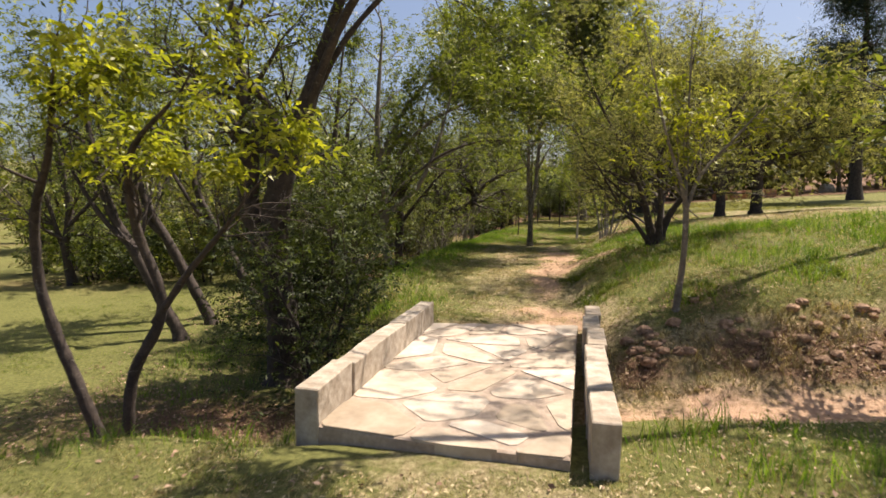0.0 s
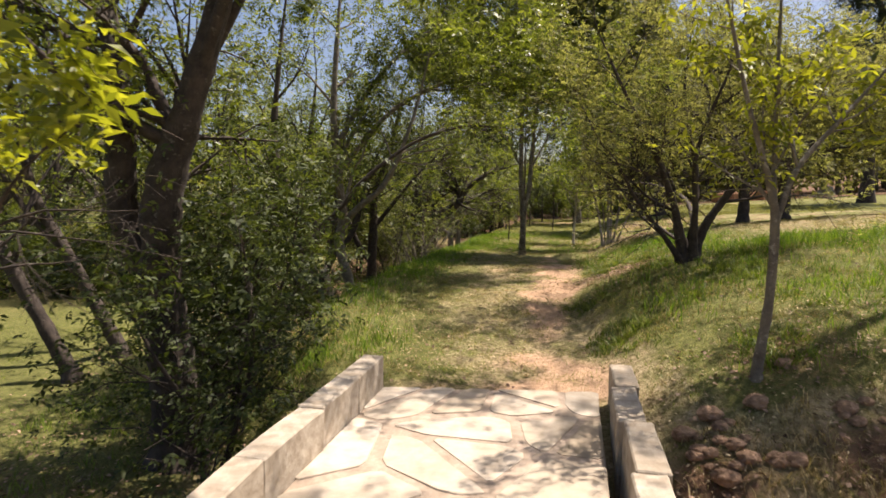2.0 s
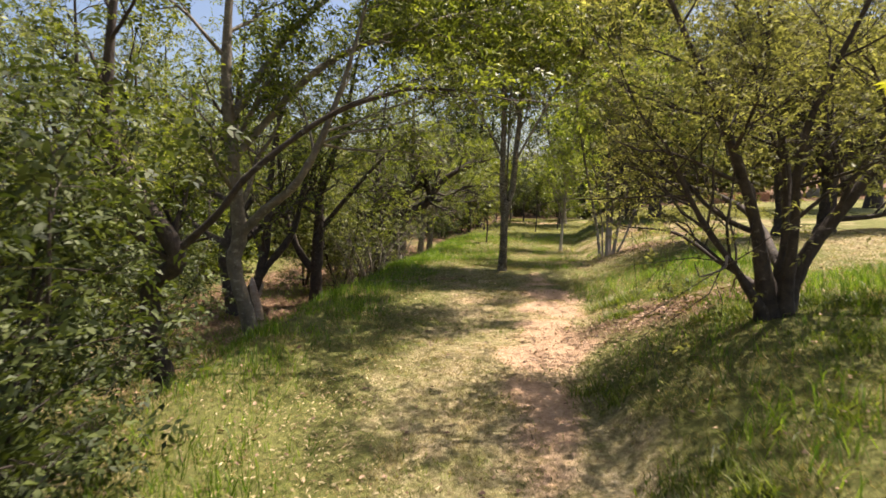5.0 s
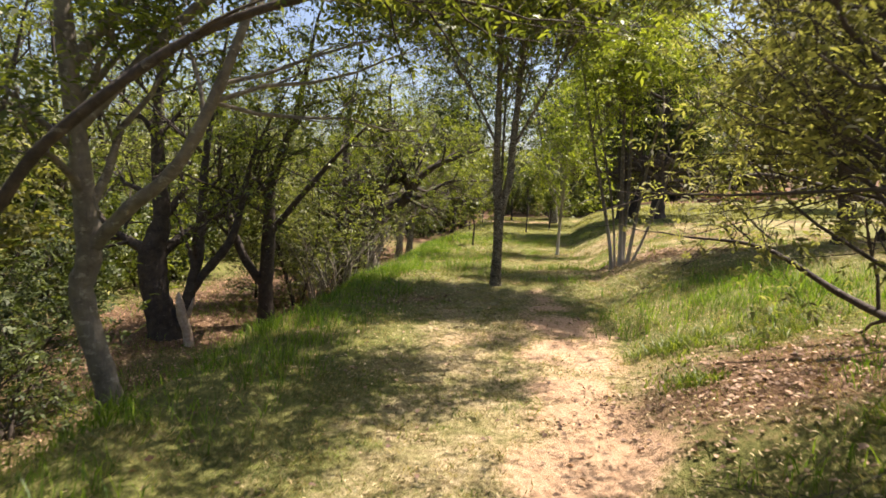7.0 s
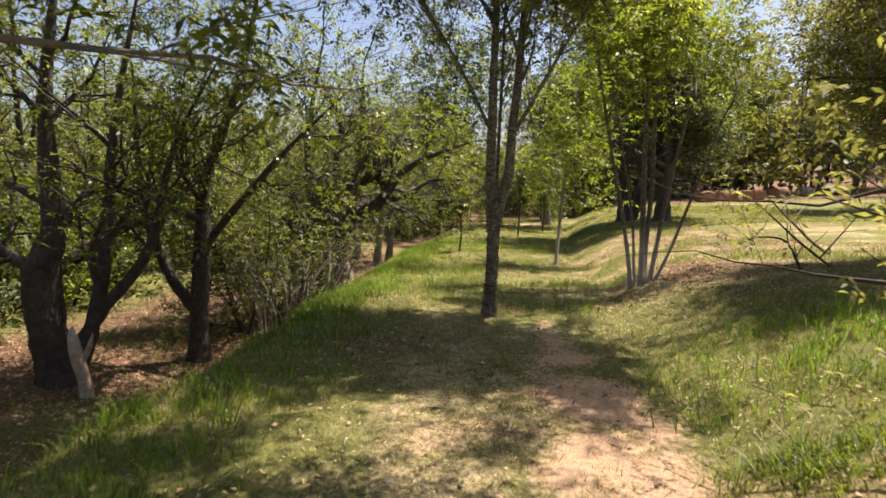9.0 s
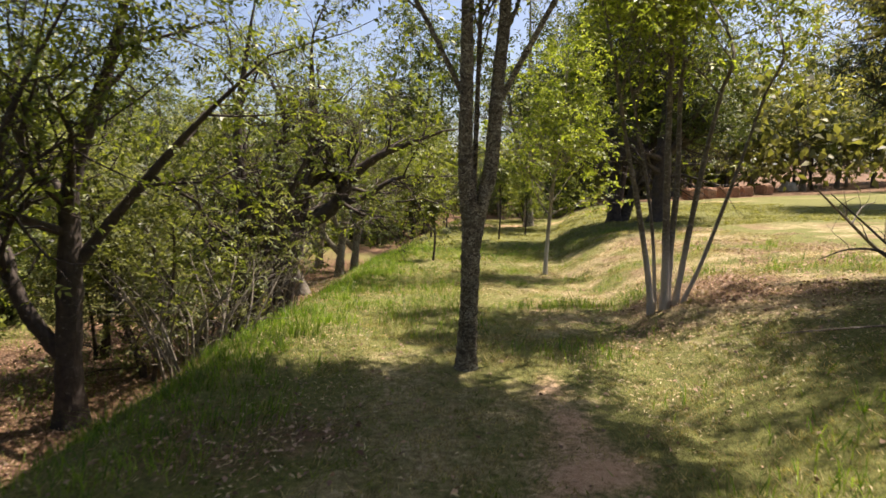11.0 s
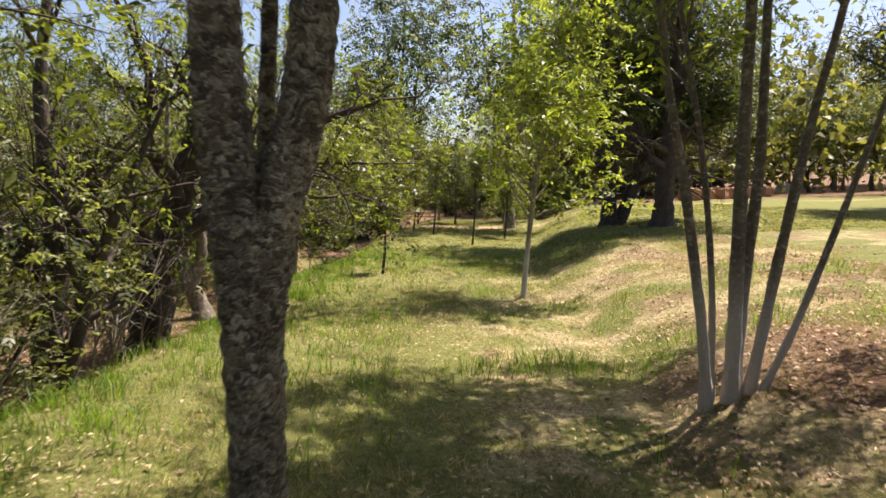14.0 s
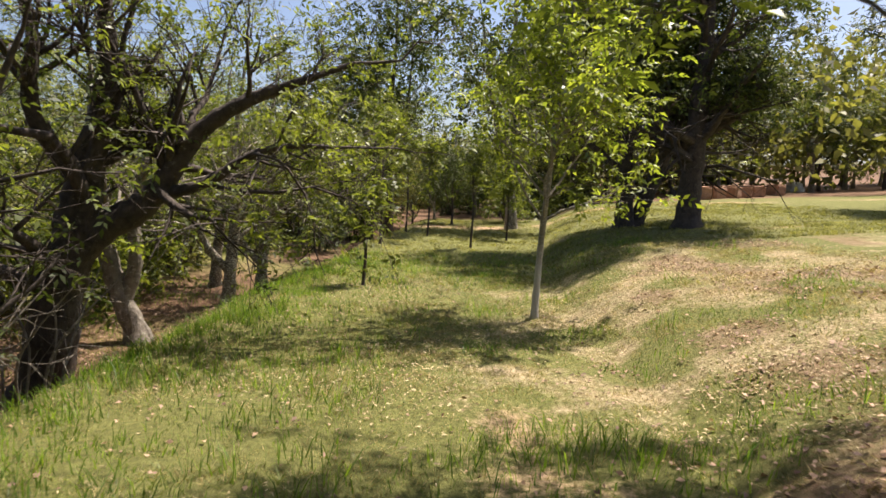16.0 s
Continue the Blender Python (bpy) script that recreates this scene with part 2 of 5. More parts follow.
# ---- mesh helpers ----
def mesh_from(name, verts, faces, mat, smooth=False):
    me = bpy.data.meshes.new(name)
    me.from_pydata([tuple(v) for v in verts] if not isinstance(verts, np.ndarray) else verts.tolist(), [], faces)
    me.materials.append(mat)
    if smooth:
        me.polygons.foreach_set("use_smooth", [True] * len(me.polygons))
    me.update()
    return me


def quick_mesh(name, verts, loops, sizes, mat):
    """verts (n,3), loops flat vertex indices, sizes corners per face."""
    me = bpy.data.meshes.new(name)
    me.vertices.add(len(verts))
    me.vertices.foreach_set("co", np.asarray(verts, np.float32).ravel())
    me.loops.add(len(loops))
    me.loops.foreach_set("vertex_index", np.asarray(loops, np.int32))
    sizes = np.asarray(sizes, np.int32)
    me.polygons.add(len(sizes))
    me.polygons.foreach_set("loop_start", np.concatenate(([0], np.cumsum(sizes)[:-1])).astype(np.int32))
    me.materials.append(mat)
    me.update(calc_edges=True)
    me.validate()
    return me


def empty(name, x, y, z):
    e = new(name)
    e.empty_display_size = 0.1
    e.location = (x, y, z)
    return e


def child(name, me, parent, label=""):
    ob = new(name, me)
    ob.parent = parent
    if label:
        tagged(ob, label)
    return ob


def part(name, bm, mat, parent, label=""):
    me = bpy.data.meshes.new(name)
    bm.to_mesh(me)
    bm.free()
    me.materials.append(mat)
    return child(name, me, parent, label)


# ---- the lie of the land ----
EDGE_Y = [-60, 0, 3.4, 4.2, 5.0, 6.0, 7.0, 8.5, 10, 11.7, 13, 14.5, 17, 19, 21, 24, 26.4, 28, 32, 40, 60, 200]
EDGE_X = [-6, -3.4, -2.5, -1.7, -0.9, -0.6, -0.5, -0.6, -0.72, -0.5, -0.2, 0.15, 0.5, 0.9, 1.15, 1.75, 2.2, 2.8, 3.7, 6, 12, 40]
TOE_Y = [-60, 3.5, 5.2, 7, 9, 10.5, 13, 16, 18, 20, 24, 28, 34, 60]
TOE_X = [3.0, 2.6, 1.45, 1.6, 1.9, 2.05, 3.0, 3.7, 4.35, 5.0, 5.7, 6.6, 8.5, 18]
BASE_Y = [-20, 0, 3, 7, 9, 10.5, 14, 16.5, 18, 20, 24, 28, 35, 60]
BASE_Z = [0, 0, -0.02, 0.03, 0.13, 0.21, 0.2, 0.15, 0.08, -0.06, -0.2, -0.2, -0.05, 0.2]


def lattice(x, y, scale, seed):
    x, y = np.asarray(x, float) * scale, np.asarray(y, float) * scale
    i, j = np.floor(x).astype(np.int64), np.floor(y).astype(np.int64)
    u, v = x - i, y - j
    u, v = u * u * (3 - 2 * u), v * v * (3 - 2 * v)

    def h(a, c):
        k = (a * 374761393 + c * 668265263 + seed * 974634777) & 0xFFFFFFFF
        k = ((k ^ (k >> 13)) * 1274126177) & 0xFFFFFFFF
        return ((k ^ (k >> 16)) & 0xFFFF) / 65535.0
    return (h(i, j) * (1 - u) + h(i + 1, j) * u) * (1 - v) + (h(i, j + 1) * (1 - u) + h(i + 1, j + 1) * u) * v


def step(a):
    a = np.clip(a, 0, 1)
    return a * a * (3 - 2 * a)


def ground_z(x, y):
    x, y = np.asarray(x, float), np.asarray(y, float)
    edge, toe, base = np.interp(y, EDGE_Y, EDGE_X), np.interp(y, TOE_Y, TOE_X), np.interp(y, BASE_Y, BASE_Z)
    d = np.maximum(x - toe, 0)
    steep = np.interp(y, [3.5, 5.0, 5.6, 6.2, 7, 9.6, 12, 15, 18, 24, 40], [0.0, 0.1, 0.32, 0.6, 0.68, 0.78, 0.6, 0.72, 0.55, 0.75, 0.7])
    z = base + steep * (1 - np.exp(-d / np.interp(y, [9, 11, 15, 18], [1.1, 1.7, 1.6, 1.1]))) + 0.045 * np.minimum(d, 40) * np.interp(y, [3, 7], [0.2, 1])
    r = np.hypot(x, y)
    z = z + 0.03 * np.maximum(d - 22, 0) * step((y - 10) / 30)
    u = edge - x
    low = -1.0 + 0.25 * lattice(x, y, 0.12, 7) + 0.012 * np.maximum(u - 25, 0) + 0.02 * np.maximum(y - 45, 0)
    k = step(u / np.interp(y, [3, 4.5, 7, 9], [1.7, 1.0, 1.0, 1.7]))
    z = z * (1 - k) + low * k
    bed = np.exp(-((y - 4.8 - 0.1 * np.sin(1.7 * x) - 0.12 * lattice(x, y, 1.3, 41)) / np.interp(y, [4.8, 5.0], [0.6, 0.78])) ** 2)
    depth = np.interp(x, [-2.6, -1.0, 0.2, 1.4, 6, 14, 20], [-1.0, -0.85, -0.7, -0.3, -0.25, 0.1, 1.0])
    z = z * (1 - bed * (x > -3)) + np.minimum(z, depth) * bed * (x > -3)
    z = z + 0.07 * (lattice(x, y, 0.9, 1) - 0.5) + 0.035 * (lattice(x, y, 3.1, 2) - 0.5) + 0.014 * (lattice(x, y, 9.0, 3) - 0.5)
    rough = step((lattice(x, y, 0.7, 4) - 0.45) * 3) * (k > 0.05) + 1.3 * np.exp(-((y - 5.75) / 0.5) ** 2) * step((x - 1.6) / 0.4)
    z = z + 0.10 * rough * (lattice(x, y, 4.0, 5) - 0.5)
    return z + np.maximum(r - 110, 0) * 0.035 * lattice(x, y, 0.006, 9)


def gz(x, y):
    return float(ground_z(x, y))


def dirt_mask(x, y):
    c = np.interp(y, [6.5, 8, 9.5, 10.6, 12, 13.6, 15, 17, 20], [0.9, 1.2, 1.6, 1.95, 2.15, 2.5, 2.65, 3.0, 3.3])
    w = np.interp(y, [6.6, 7.2, 8.2, 10, 11, 13, 14.5, 16, 18], [1.0, 0.7, 0.3, 0.45, 0.55, 0.55, 0.35, 0.2, 0.1])
    m = np.exp(-((x - c) / w) ** 2) * step((y - 6.4) / 0.6) * (1 - step((y - 14) / 4)) * np.interp(y, [7.4, 8.0, 9.3, 10.2], [1, 0.6, 0.6, 1])
    bed = np.exp(-((y - 4.75) / 0.5) ** 2) * step((x - 0.9) / 0.5)
    patch = 0.38 * step((lattice(x, y, 0.75, 15) - 0.62) * 4) * step((x - np.interp(y, EDGE_Y, EDGE_X) - 0.8) / 0.6) * step((y - 6.8) / 1)
    m = np.maximum(m * (0.25 + 1.1 * lattice(x, y, 1.9, 14)), patch)
    track = 0.7 * np.exp(-((y - 37.5 - 0.28 * (x - 9)) / 0.9) ** 2) * step((x - 3) / 3)
    m = np.maximum(m, track)
    return np.clip(np.maximum(m * 0.95, bed), 0, 1) * (0.45 + 0.75 * lattice(x, y, 3.6, 12))


def litter_mask(x, y):
    m = 0.75 * np.exp(-(((x - 5.6) / 1.6) ** 2 + ((y - 17.8) / 1.7) ** 2)) * (0.4 + 0.9 * lattice(x, y, 1.7, 24))
    m = np.maximum(m, 0.8 * np.exp(-(((x - 3.2) / 1.1) ** 2 + ((y - 11.0) / 0.9) ** 2)))
    m = np.maximum(m, 0.9 * np.exp(-((y - 5.5) / 0.33) ** 2) * step((x - 1.4) / 0.3) * (0.35 + 0.8 * lattice(x, y, 1.8, 25)))
    m = np.maximum(m, 0.45 * np.exp(-(((x - 2.7) / 0.7) ** 2 + ((y - 6.4) / 0.6) ** 2)))
    m = np.maximum(m, 0.85 * step((y - 39.5 - 0.28 * (x - 9)) / 3) * (0.5 + 0.6 * lattice(x, y, 0.4, 27)) * step(x / 4))
    m = np.maximum(m, 0.55 * np.exp(-(((x - 6.6) / 1.8) ** 2 + ((y - 21.0) / 2.5) ** 2)) * step((lattice(x, y, 1.4, 28) - 0.35) * 3))
    m = np.maximum(m, 0.62 * np.exp(-(((x - 0.9) / 0.8) ** 2 + ((y - 15.2) / 0.8) ** 2)) * (0.5 + 0.7 * lattice(x, y, 2.3, 29)))
    m = np.maximum(m, 0.42 * step((lattice(x, y, 1.6, 30) - 0.4) * 3) * step((x - np.interp(y, TOE_Y, TOE_X)) / 0.8) * step((y - 17.5) / 1.5) * (1 - step((y - 25) / 3)))
    u = np.interp(y, EDGE_Y, EDGE_X) - x
    m = np.maximum(m, np.interp(y, [4, 6.5, 8.0, 13, 16], [0.8, 0.8, 0.3, 0.5, 1.0]) * step((u - 0.5) / 0.7) * (1 - 0.6 * step((u - 3.2) / 3)) * (0.3 + 0.7 * lattice(x, y, 0.5, 21)))
    return np.clip(m, 0, 1)


def lush_mask(x, y):
    u = x - np.interp(y, EDGE_Y, EDGE_X)
    m = 1.15 * np.exp(-((u - 0.05) / 0.8) ** 2) * step((y - 6.5) / 2)
    m = np.maximum(m, 1.35 * np.exp(-(((x - 4.1) / 1.3) ** 2 + ((y - 13.7) / 1.7) ** 2)))
    m = np.maximum(m, 0.8 * step((x - 2.6) / 1.0) * (1 - step((y - 10) / 3)) * step((y - 6.3) / 0.6))
    m = np.maximum(m, 0.75 * np.exp(-(((x - 2.2) / 1.2) ** 2 + ((y - 3.6) / 0.8) ** 2)))
    m = np.maximum(m, 0.75 * np.exp(-(((x + 1.9) / 1.3) ** 2 + ((y - 4.0) / 1.0) ** 2)))
    m = np.maximum(m, 0.6 * np.exp(-(((x - 3.0) / 1.0) ** 2 + ((y - 16.6) / 0.7) ** 2)))
    m = np.maximum(m, 0.55 * step((x - 1.9) / 0.5) * step((y - 5.9) / 0.4) * (1 - step((y - 9.5) / 2)))
    m = m * (0.35 + 0.95 * lattice(x, y, 1.15, 35))
    m = np.maximum(m, 0.42 * step(u / 0.6) * (1 - step((u - 1.6) / 1.6)) * step((y - 16.5) / 1.5))
    m = np.maximum(m, np.interp(y, [6.5, 7.5, 14, 17], [0.45, 0.75, 0.7, 0.45]) * step((-u - 1.0) / 1.2) * (0.4 + 0.6 * lattice(x, y, 0.9, 23)))
    m = np.maximum(m, 0.45 * step((lattice(x, y, 1.5, 39) - 0.35) * 3) * step((x - 3.4) / 0.8) * step((y - 16) / 1.5))
    m = np.maximum(m, 0.35 * step((y - 24) / 5))
    m = np.maximum(m, 0.8 * np.exp(-(((x - 3.9) / 0.9) ** 2 + ((y - 19.7) / 0.6) ** 2)))
    return np.clip(m, 0, 1)


def axis(lo, hi, stepsize, far):
    core = np.arange(lo, hi + 1e-6, stepsize)
    out, gap, p = [], stepsize, 0.0
    while p < far:
        gap *= 1.17
        p += gap
        out.append(p)
    out = np.array(out)
    return np.concatenate((lo - out[::-1], core, hi + out))


def build_ground():
    xs, ys = axis(-6.0, 9.0, 0.1, 900), axis(-0.5, 29.0, 0.1, 900)
    X, Y = np.meshgrid(xs, ys)
    Z = ground_z(X, Y)
    nx, ny = len(xs), len(ys)
    idx = np.arange(nx * ny).reshape(ny, nx)
    q = np.stack((idx[:-1, :-1], idx[:-1, 1:], idx[1:, 1:], idx[1:, :-1]), -1).reshape(-1, 4)
    me = quick_mesh("ground", np.stack((X, Y, Z), -1).reshape(-1, 3), q.ravel(), np.full(len(q), 4), M_GROUND)
    for key, fn in (("dirt", dirt_mask), ("lush", lush_mask), ("litter", litter_mask)):
        a = me.attributes.new(key, "FLOAT", "POINT")
        a.data.foreach_set("value", np.asarray(fn(X, Y), np.float32).ravel())
    me.polygons.foreach_set("use_smooth", [True] * len(me.polygons))
    return tagged(new("ground", me), "uneven meadow ground of dry grass, green grass and reddish bare soil", "ground", kind="structure")


build_ground()


# ---- trees ----
UP = np.array([0.0, 0.0, 1.0])


class Wood:
    def __init__(self):
        self.v, self.f, self.n = [], [], 0

    def tube(self, pts, rads, sides, lumps=0.0):
        pts = np.asarray(pts, float)
        rads = np.asarray(rads, float)
        tang = np.gradient(pts, axis=0)
        tang /= np.linalg.norm(tang, axis=1)[:, None] + 1e-9
        ref = np.array([1.0, 0.0, 0.0]) if abs(tang.mean(0)[0]) < 0.7 else np.array([0.0, 1.0, 0.0])
        a = np.cross(tang, ref)
        a /= np.linalg.norm(a, axis=1)[:, None] + 1e-9
        b = np.cross(tang, a)
        th = np.linspace(0, 2 * np.pi, sides, endpoint=False)
        girth = rads[:, None] * np.ones(sides)
        if lumps:
            run = np.concatenate(([0.0], np.cumsum(np.linalg.norm(np.diff(pts, axis=0), axis=1))))[:, None] + 0 * girth
            turn = np.abs(th - np.pi)[None, :] * 1.5 + 0 * run
            girth = girth * (1 + lumps * (1.3 * lattice(turn, run, 3.0, 51) + 0.8 * lattice(turn * 2, run, 9.0, 52) - 1.0))
        ring = pts[:, None, :] + girth[:, :, None] * (np.cos(th)[None, :, None] * a[:, None, :] + np.sin(th)[None, :, None] * b[:, None, :])
        self.v.append(ring.reshape(-1, 3))
        m = len(pts)
        idx = self.n + np.arange(m * sides).reshape(m, sides)
        nxt = np.roll(idx, -1, axis=1)
        self.f.append(np.stack((idx[:-1], nxt[:-1], nxt[1:], idx[1:]), -1).reshape(-1, 4))
        self.n += m * sides

    def mesh(self, name, mat):
        f = np.concatenate(self.f)
        me = quick_mesh(name, np.concatenate(self.v), f.ravel(), np.full(len(f), 4), mat)
        me.polygons.foreach_set("use_smooth", [True] * len(me.polygons))
        return me


def curve_points(ctrl, steps):
    """A smooth line through control points (x, y, z, r)."""
    c = np.asarray(ctrl, float)
    if len(c) < 3:
        t = np.linspace(0, 1, steps)[:, None]
        return c[0] * (1 - t) + c[-1] * t
    p = np.vstack((2 * c[0] - c[1], c, 2 * c[-1] - c[-2]))
    out = []
    for i in range(1, len(p) - 2):
        for t in np.linspace(0, 1, steps, endpoint=False):
            out.append(0.5 * (2 * p[i] + (p[i + 1] - p[i - 1]) * t + (2 * p[i - 1] - 5 * p[i] + 4 * p[i + 1] - p[i + 2]) * t * t + (3 * p[i] - p[i - 1] - 3 * p[i + 1] + p[i + 2]) * t ** 3))
    out.append(c[-1])
    return np.array(out)


def unit(v):
    return v / (np.linalg.norm(v) + 1e-9)


def twist(d, angle, rng):
    """d turned away by angle, to a random side."""
    s = unit(np.cross(d, unit(rng.normal(size=3))))
    return unit(d * math.cos(angle) + s * math.sin(angle))


WAY_Y, WAY_X = [-5, 0, 4.3, 7.1, 9.7, 13.3, 16.65, 18.5], [0, 0, 0.57, 0.77, 1.11, 2.04, 2.87, 3.2]


def in_way(p, foot, wide=0.75, high=2.25):
    """True where a point of a tree at foot would hang in the walkers' way."""
    q = np.asarray(p) + foot
    return (np.abs(q[..., 0] - np.interp(q[..., 1], WAY_Y, WAY_X)) < wide) & (q[..., 2] < high) & (q[..., 1] < 18.2)


def bough(W, tips, rng, p, d, length, r, level, P):
    n = 6 if level == 0 else 4
    pts, rad = [p], [r]
    for i in range(1, n):
        d = unit(d + rng.normal(size=3) * P["wiggle"] + UP * P["lift"])
        p = p + d * length / (n - 1)
        pts.append(p)
        rad.append(max(r * (1 - 0.8 * i / (n - 1)), 0.0016))
    if level > 0 and in_way(np.array(pts), P.get("foot", np.zeros(3))).any():
        return
    if level <= P.get("draw", 9):
        W.tube(pts if level == 0 else [pts[0], pts[1], pts[-1]], rad if level == 0 else [rad[0], rad[1], rad[-1]], (5 if level == 0 else 3))
    pts = np.array(pts)
    if level < P["levels"]:
        for k in range(P["kids"][level]):
            t = rng.uniform(0.2, 1.0) * (n - 1)
            i = min(int(t), n - 2)
            q = pts[i] + (pts[i + 1] - pts[i]) * (t - i)
            bough(W, tips, rng, q, twist(unit(pts[i + 1] - pts[i]), rng.uniform(0.45, 1.1), rng), length * rng.uniform(0.4, 0.7), max(rad[i] * 0.55, 0.002), level + 1, P)
    if level >= P["levels"] - 1 and rng.random() < P.get("leafy", 1.0):
        for t in np.linspace(0.35 if level < P["levels"] else 0.15, 1, 4):
            f = t * (n - 1)
            i = min(int(f), n - 2)
            tips.append(pts[i] + (pts[i + 1] - pts[i]) * (f - i))


def leaf_mesh(name, tips, rng, per_tip, spread, size, slim, mat, droop=0.3):
    """Single leaves strewn about the tips."""
    tips = np.asarray(tips)
    c = np.repeat(tips, per_tip, axis=0) + rng.normal(size=(len(tips) * per_tip, 3)) * spread
    n = len(c)
    along = rng.normal(size=(n, 3)) + np.array([0, 0, -droop])
    along /= np.linalg.norm(along, axis=1)[:, None]
    nor = rng.normal(size=(n, 3)) * 0.8 + np.array([0, 0, 0.9])
    return leaf_blades(name, c, along, nor, size * rng.uniform(0.55, 1.25, n), slim, mat)


def leaf_blades(name, c, along, nor, size, slim, mat):
    """One folded leaf blade at each c, pointing along."""
    n = len(c)
    side = np.cross(along, nor)
    side /= np.linalg.norm(side, axis=1)[:, None] + 1e-9
    nor = np.cross(side, along)
    s = size[:, None]
    t = c + along * s - nor * s * 0.12
    m = c + along * s * 0.45
    l_, r_ = m + side * s * slim * 0.5 + nor * s * 0.1, m - side * s * slim * 0.5 + nor * s * 0.1
    v = np.stack((c, r_, t, l_), 1).reshape(-1, 3)
    return quick_mesh(name, v, np.arange(4 * n), np.full(n, 4), mat)


SPRAY = np.array([(0.1, 0.9), (0.1, -0.9), (0.55, 0.8), (0.55, -0.8), (0.95, 0.0)])


def spray_mesh(name, tips, rng, per_tip, spread, size, slim, mat, droop=0.45):
    """Leaves in flat feathered sprays of five, hung about the tips."""
    tips = np.asarray(tips)
    k = max(int(len(tips) * per_tip * 0.24), 1)
    c = tips[rng.integers(0, len(tips), k)] + rng.normal(size=(k, 3)) * spread
    along = rng.normal(size=(k, 3)) * np.array([1, 1, 0.5]) + np.array([0, 0, -droop])
    along /= np.linalg.norm(along, axis=1)[:, None]
    side = np.cross(along, rng.normal(size=(k, 3)) * 0.45 + UP)
    side /= np.linalg.norm(side, axis=1)[:, None] + 1e-9
    nor = np.cross(side, along)
    s = size * rng.uniform(0.7, 1.25, k)
    base, way, up, big = [], [], [], []
    for off, turn in SPRAY:
        jit = rng.normal(size=(k, 3)) * 0.16
        base.append(c + along * (s * off * 1.5)[:, None])
        way.append(along * math.cos(turn) + side * math.sin(turn) + jit)
        up.append(nor + rng.normal(size=(k, 3)) * 0.3)
        big.append(s * rng.uniform(0.75, 1.15, k))
    way = np.concatenate(way)
    way /= np.linalg.norm(way, axis=1)[:, None]
    return leaf_blades(name, np.concatenate(base), way, np.concatenate(up), np.concatenate(big), slim, mat)


def tree(name, label, x, y, stems, boughs, leaves, bark, seed, category="tree", group="", z=None, base_label="", root=True, leaf_floor=-9.0, bare=(), top=None):
    """stems: lists of control points (dx, dy, dz, r) from the foot. boughs: spawning rules. leaves: per_tip, spread, size, slim, material."""
    rng = np.random.default_rng(seed)
    z = gz(x, y) if z is None else z
    boughs = dict(boughs, foot=np.array([x, y, z]))
    e = tagged(empty(name, x, y, z), label, category, group)
    trunk, limbs, tips = Wood(), Wood(), []
    for which, s in enumerate(stems):
        c = curve_points(s, boughs.get("steps", 6))
        rad = c[:, 3] * (1 + 0.07 * np.sin(np.arange(len(c)) * 2.3 + seed))
        if root and s[0][2] <= 0.05:
            c[0, 2] -= 0.12
            rad[0] *= 1.45
            rad[1] *= 1.1
        trunk.tube(c[:, :3], rad, boughs.get("sides", 14), boughs.get("lumps", 0.12))
        hi = boughs.get("from", 0.4)
        L = len(c)
        for k in range(2 if which in bare else boughs["count"]):
            t = rng.uniform(hi, 1.0)
            i = min(int(t * (L - 1)), L - 2)
            d = unit(c[i + 1, :3] - c[i, :3])
            if in_way(c[i, :3], boughs["foot"], 1.2):
                continue
            bough(limbs, tips, rng, c[i, :3], twist(d, rng.uniform(*boughs.get("angle", (0.5, 1.1))), rng), boughs["length"] * rng.uniform(0.6, 1.2) * (1.25 - 0.6 * t), max(c[i, 3] * 0.5, 0.006), 0, boughs)
        bough(limbs, tips, rng, c[-1, :3], unit(c[-1, :3] - c[-2, :3]), boughs["length"] * 0.8, c[-1, 3], 0, boughs)
    child("trunk", trunk.mesh("trunk", bark), e, base_label)
    tagged(child("branchwork", limbs.mesh("branchwork", bark), e), kind="stuff")
    if leaves:
        tips = np.array(tips)
        tips = tips[~in_way(tips, boughs["foot"], 0.95, 2.4) & (tips[:, 2] + z > leaf_floor)]
        # leaves repeated above top[0], added to deepen the shade cast below
        if top:
            tips = np.concatenate((tips, np.repeat(tips[tips[:, 2] > top[0]], top[1], axis=0)))
        child("crown", spray_mesh("crown", tips, rng, *leaves), e)
    return e


def rules(count, length, levels=2, kids=(5, 4), wiggle=0.16, lift=0.04, start=0.4, angle=(0.5, 1.1), leafy=1.0, draw=9, sides=14, steps=6, lumps=0.12):
    return {"lumps": lumps, "draw": draw, "sides": sides, "steps": steps, "count": count, "length": length, "levels": levels, "kids": kids, "wiggle": wiggle, "lift": lift, "from": start, "angle": angle, "leafy": leafy}


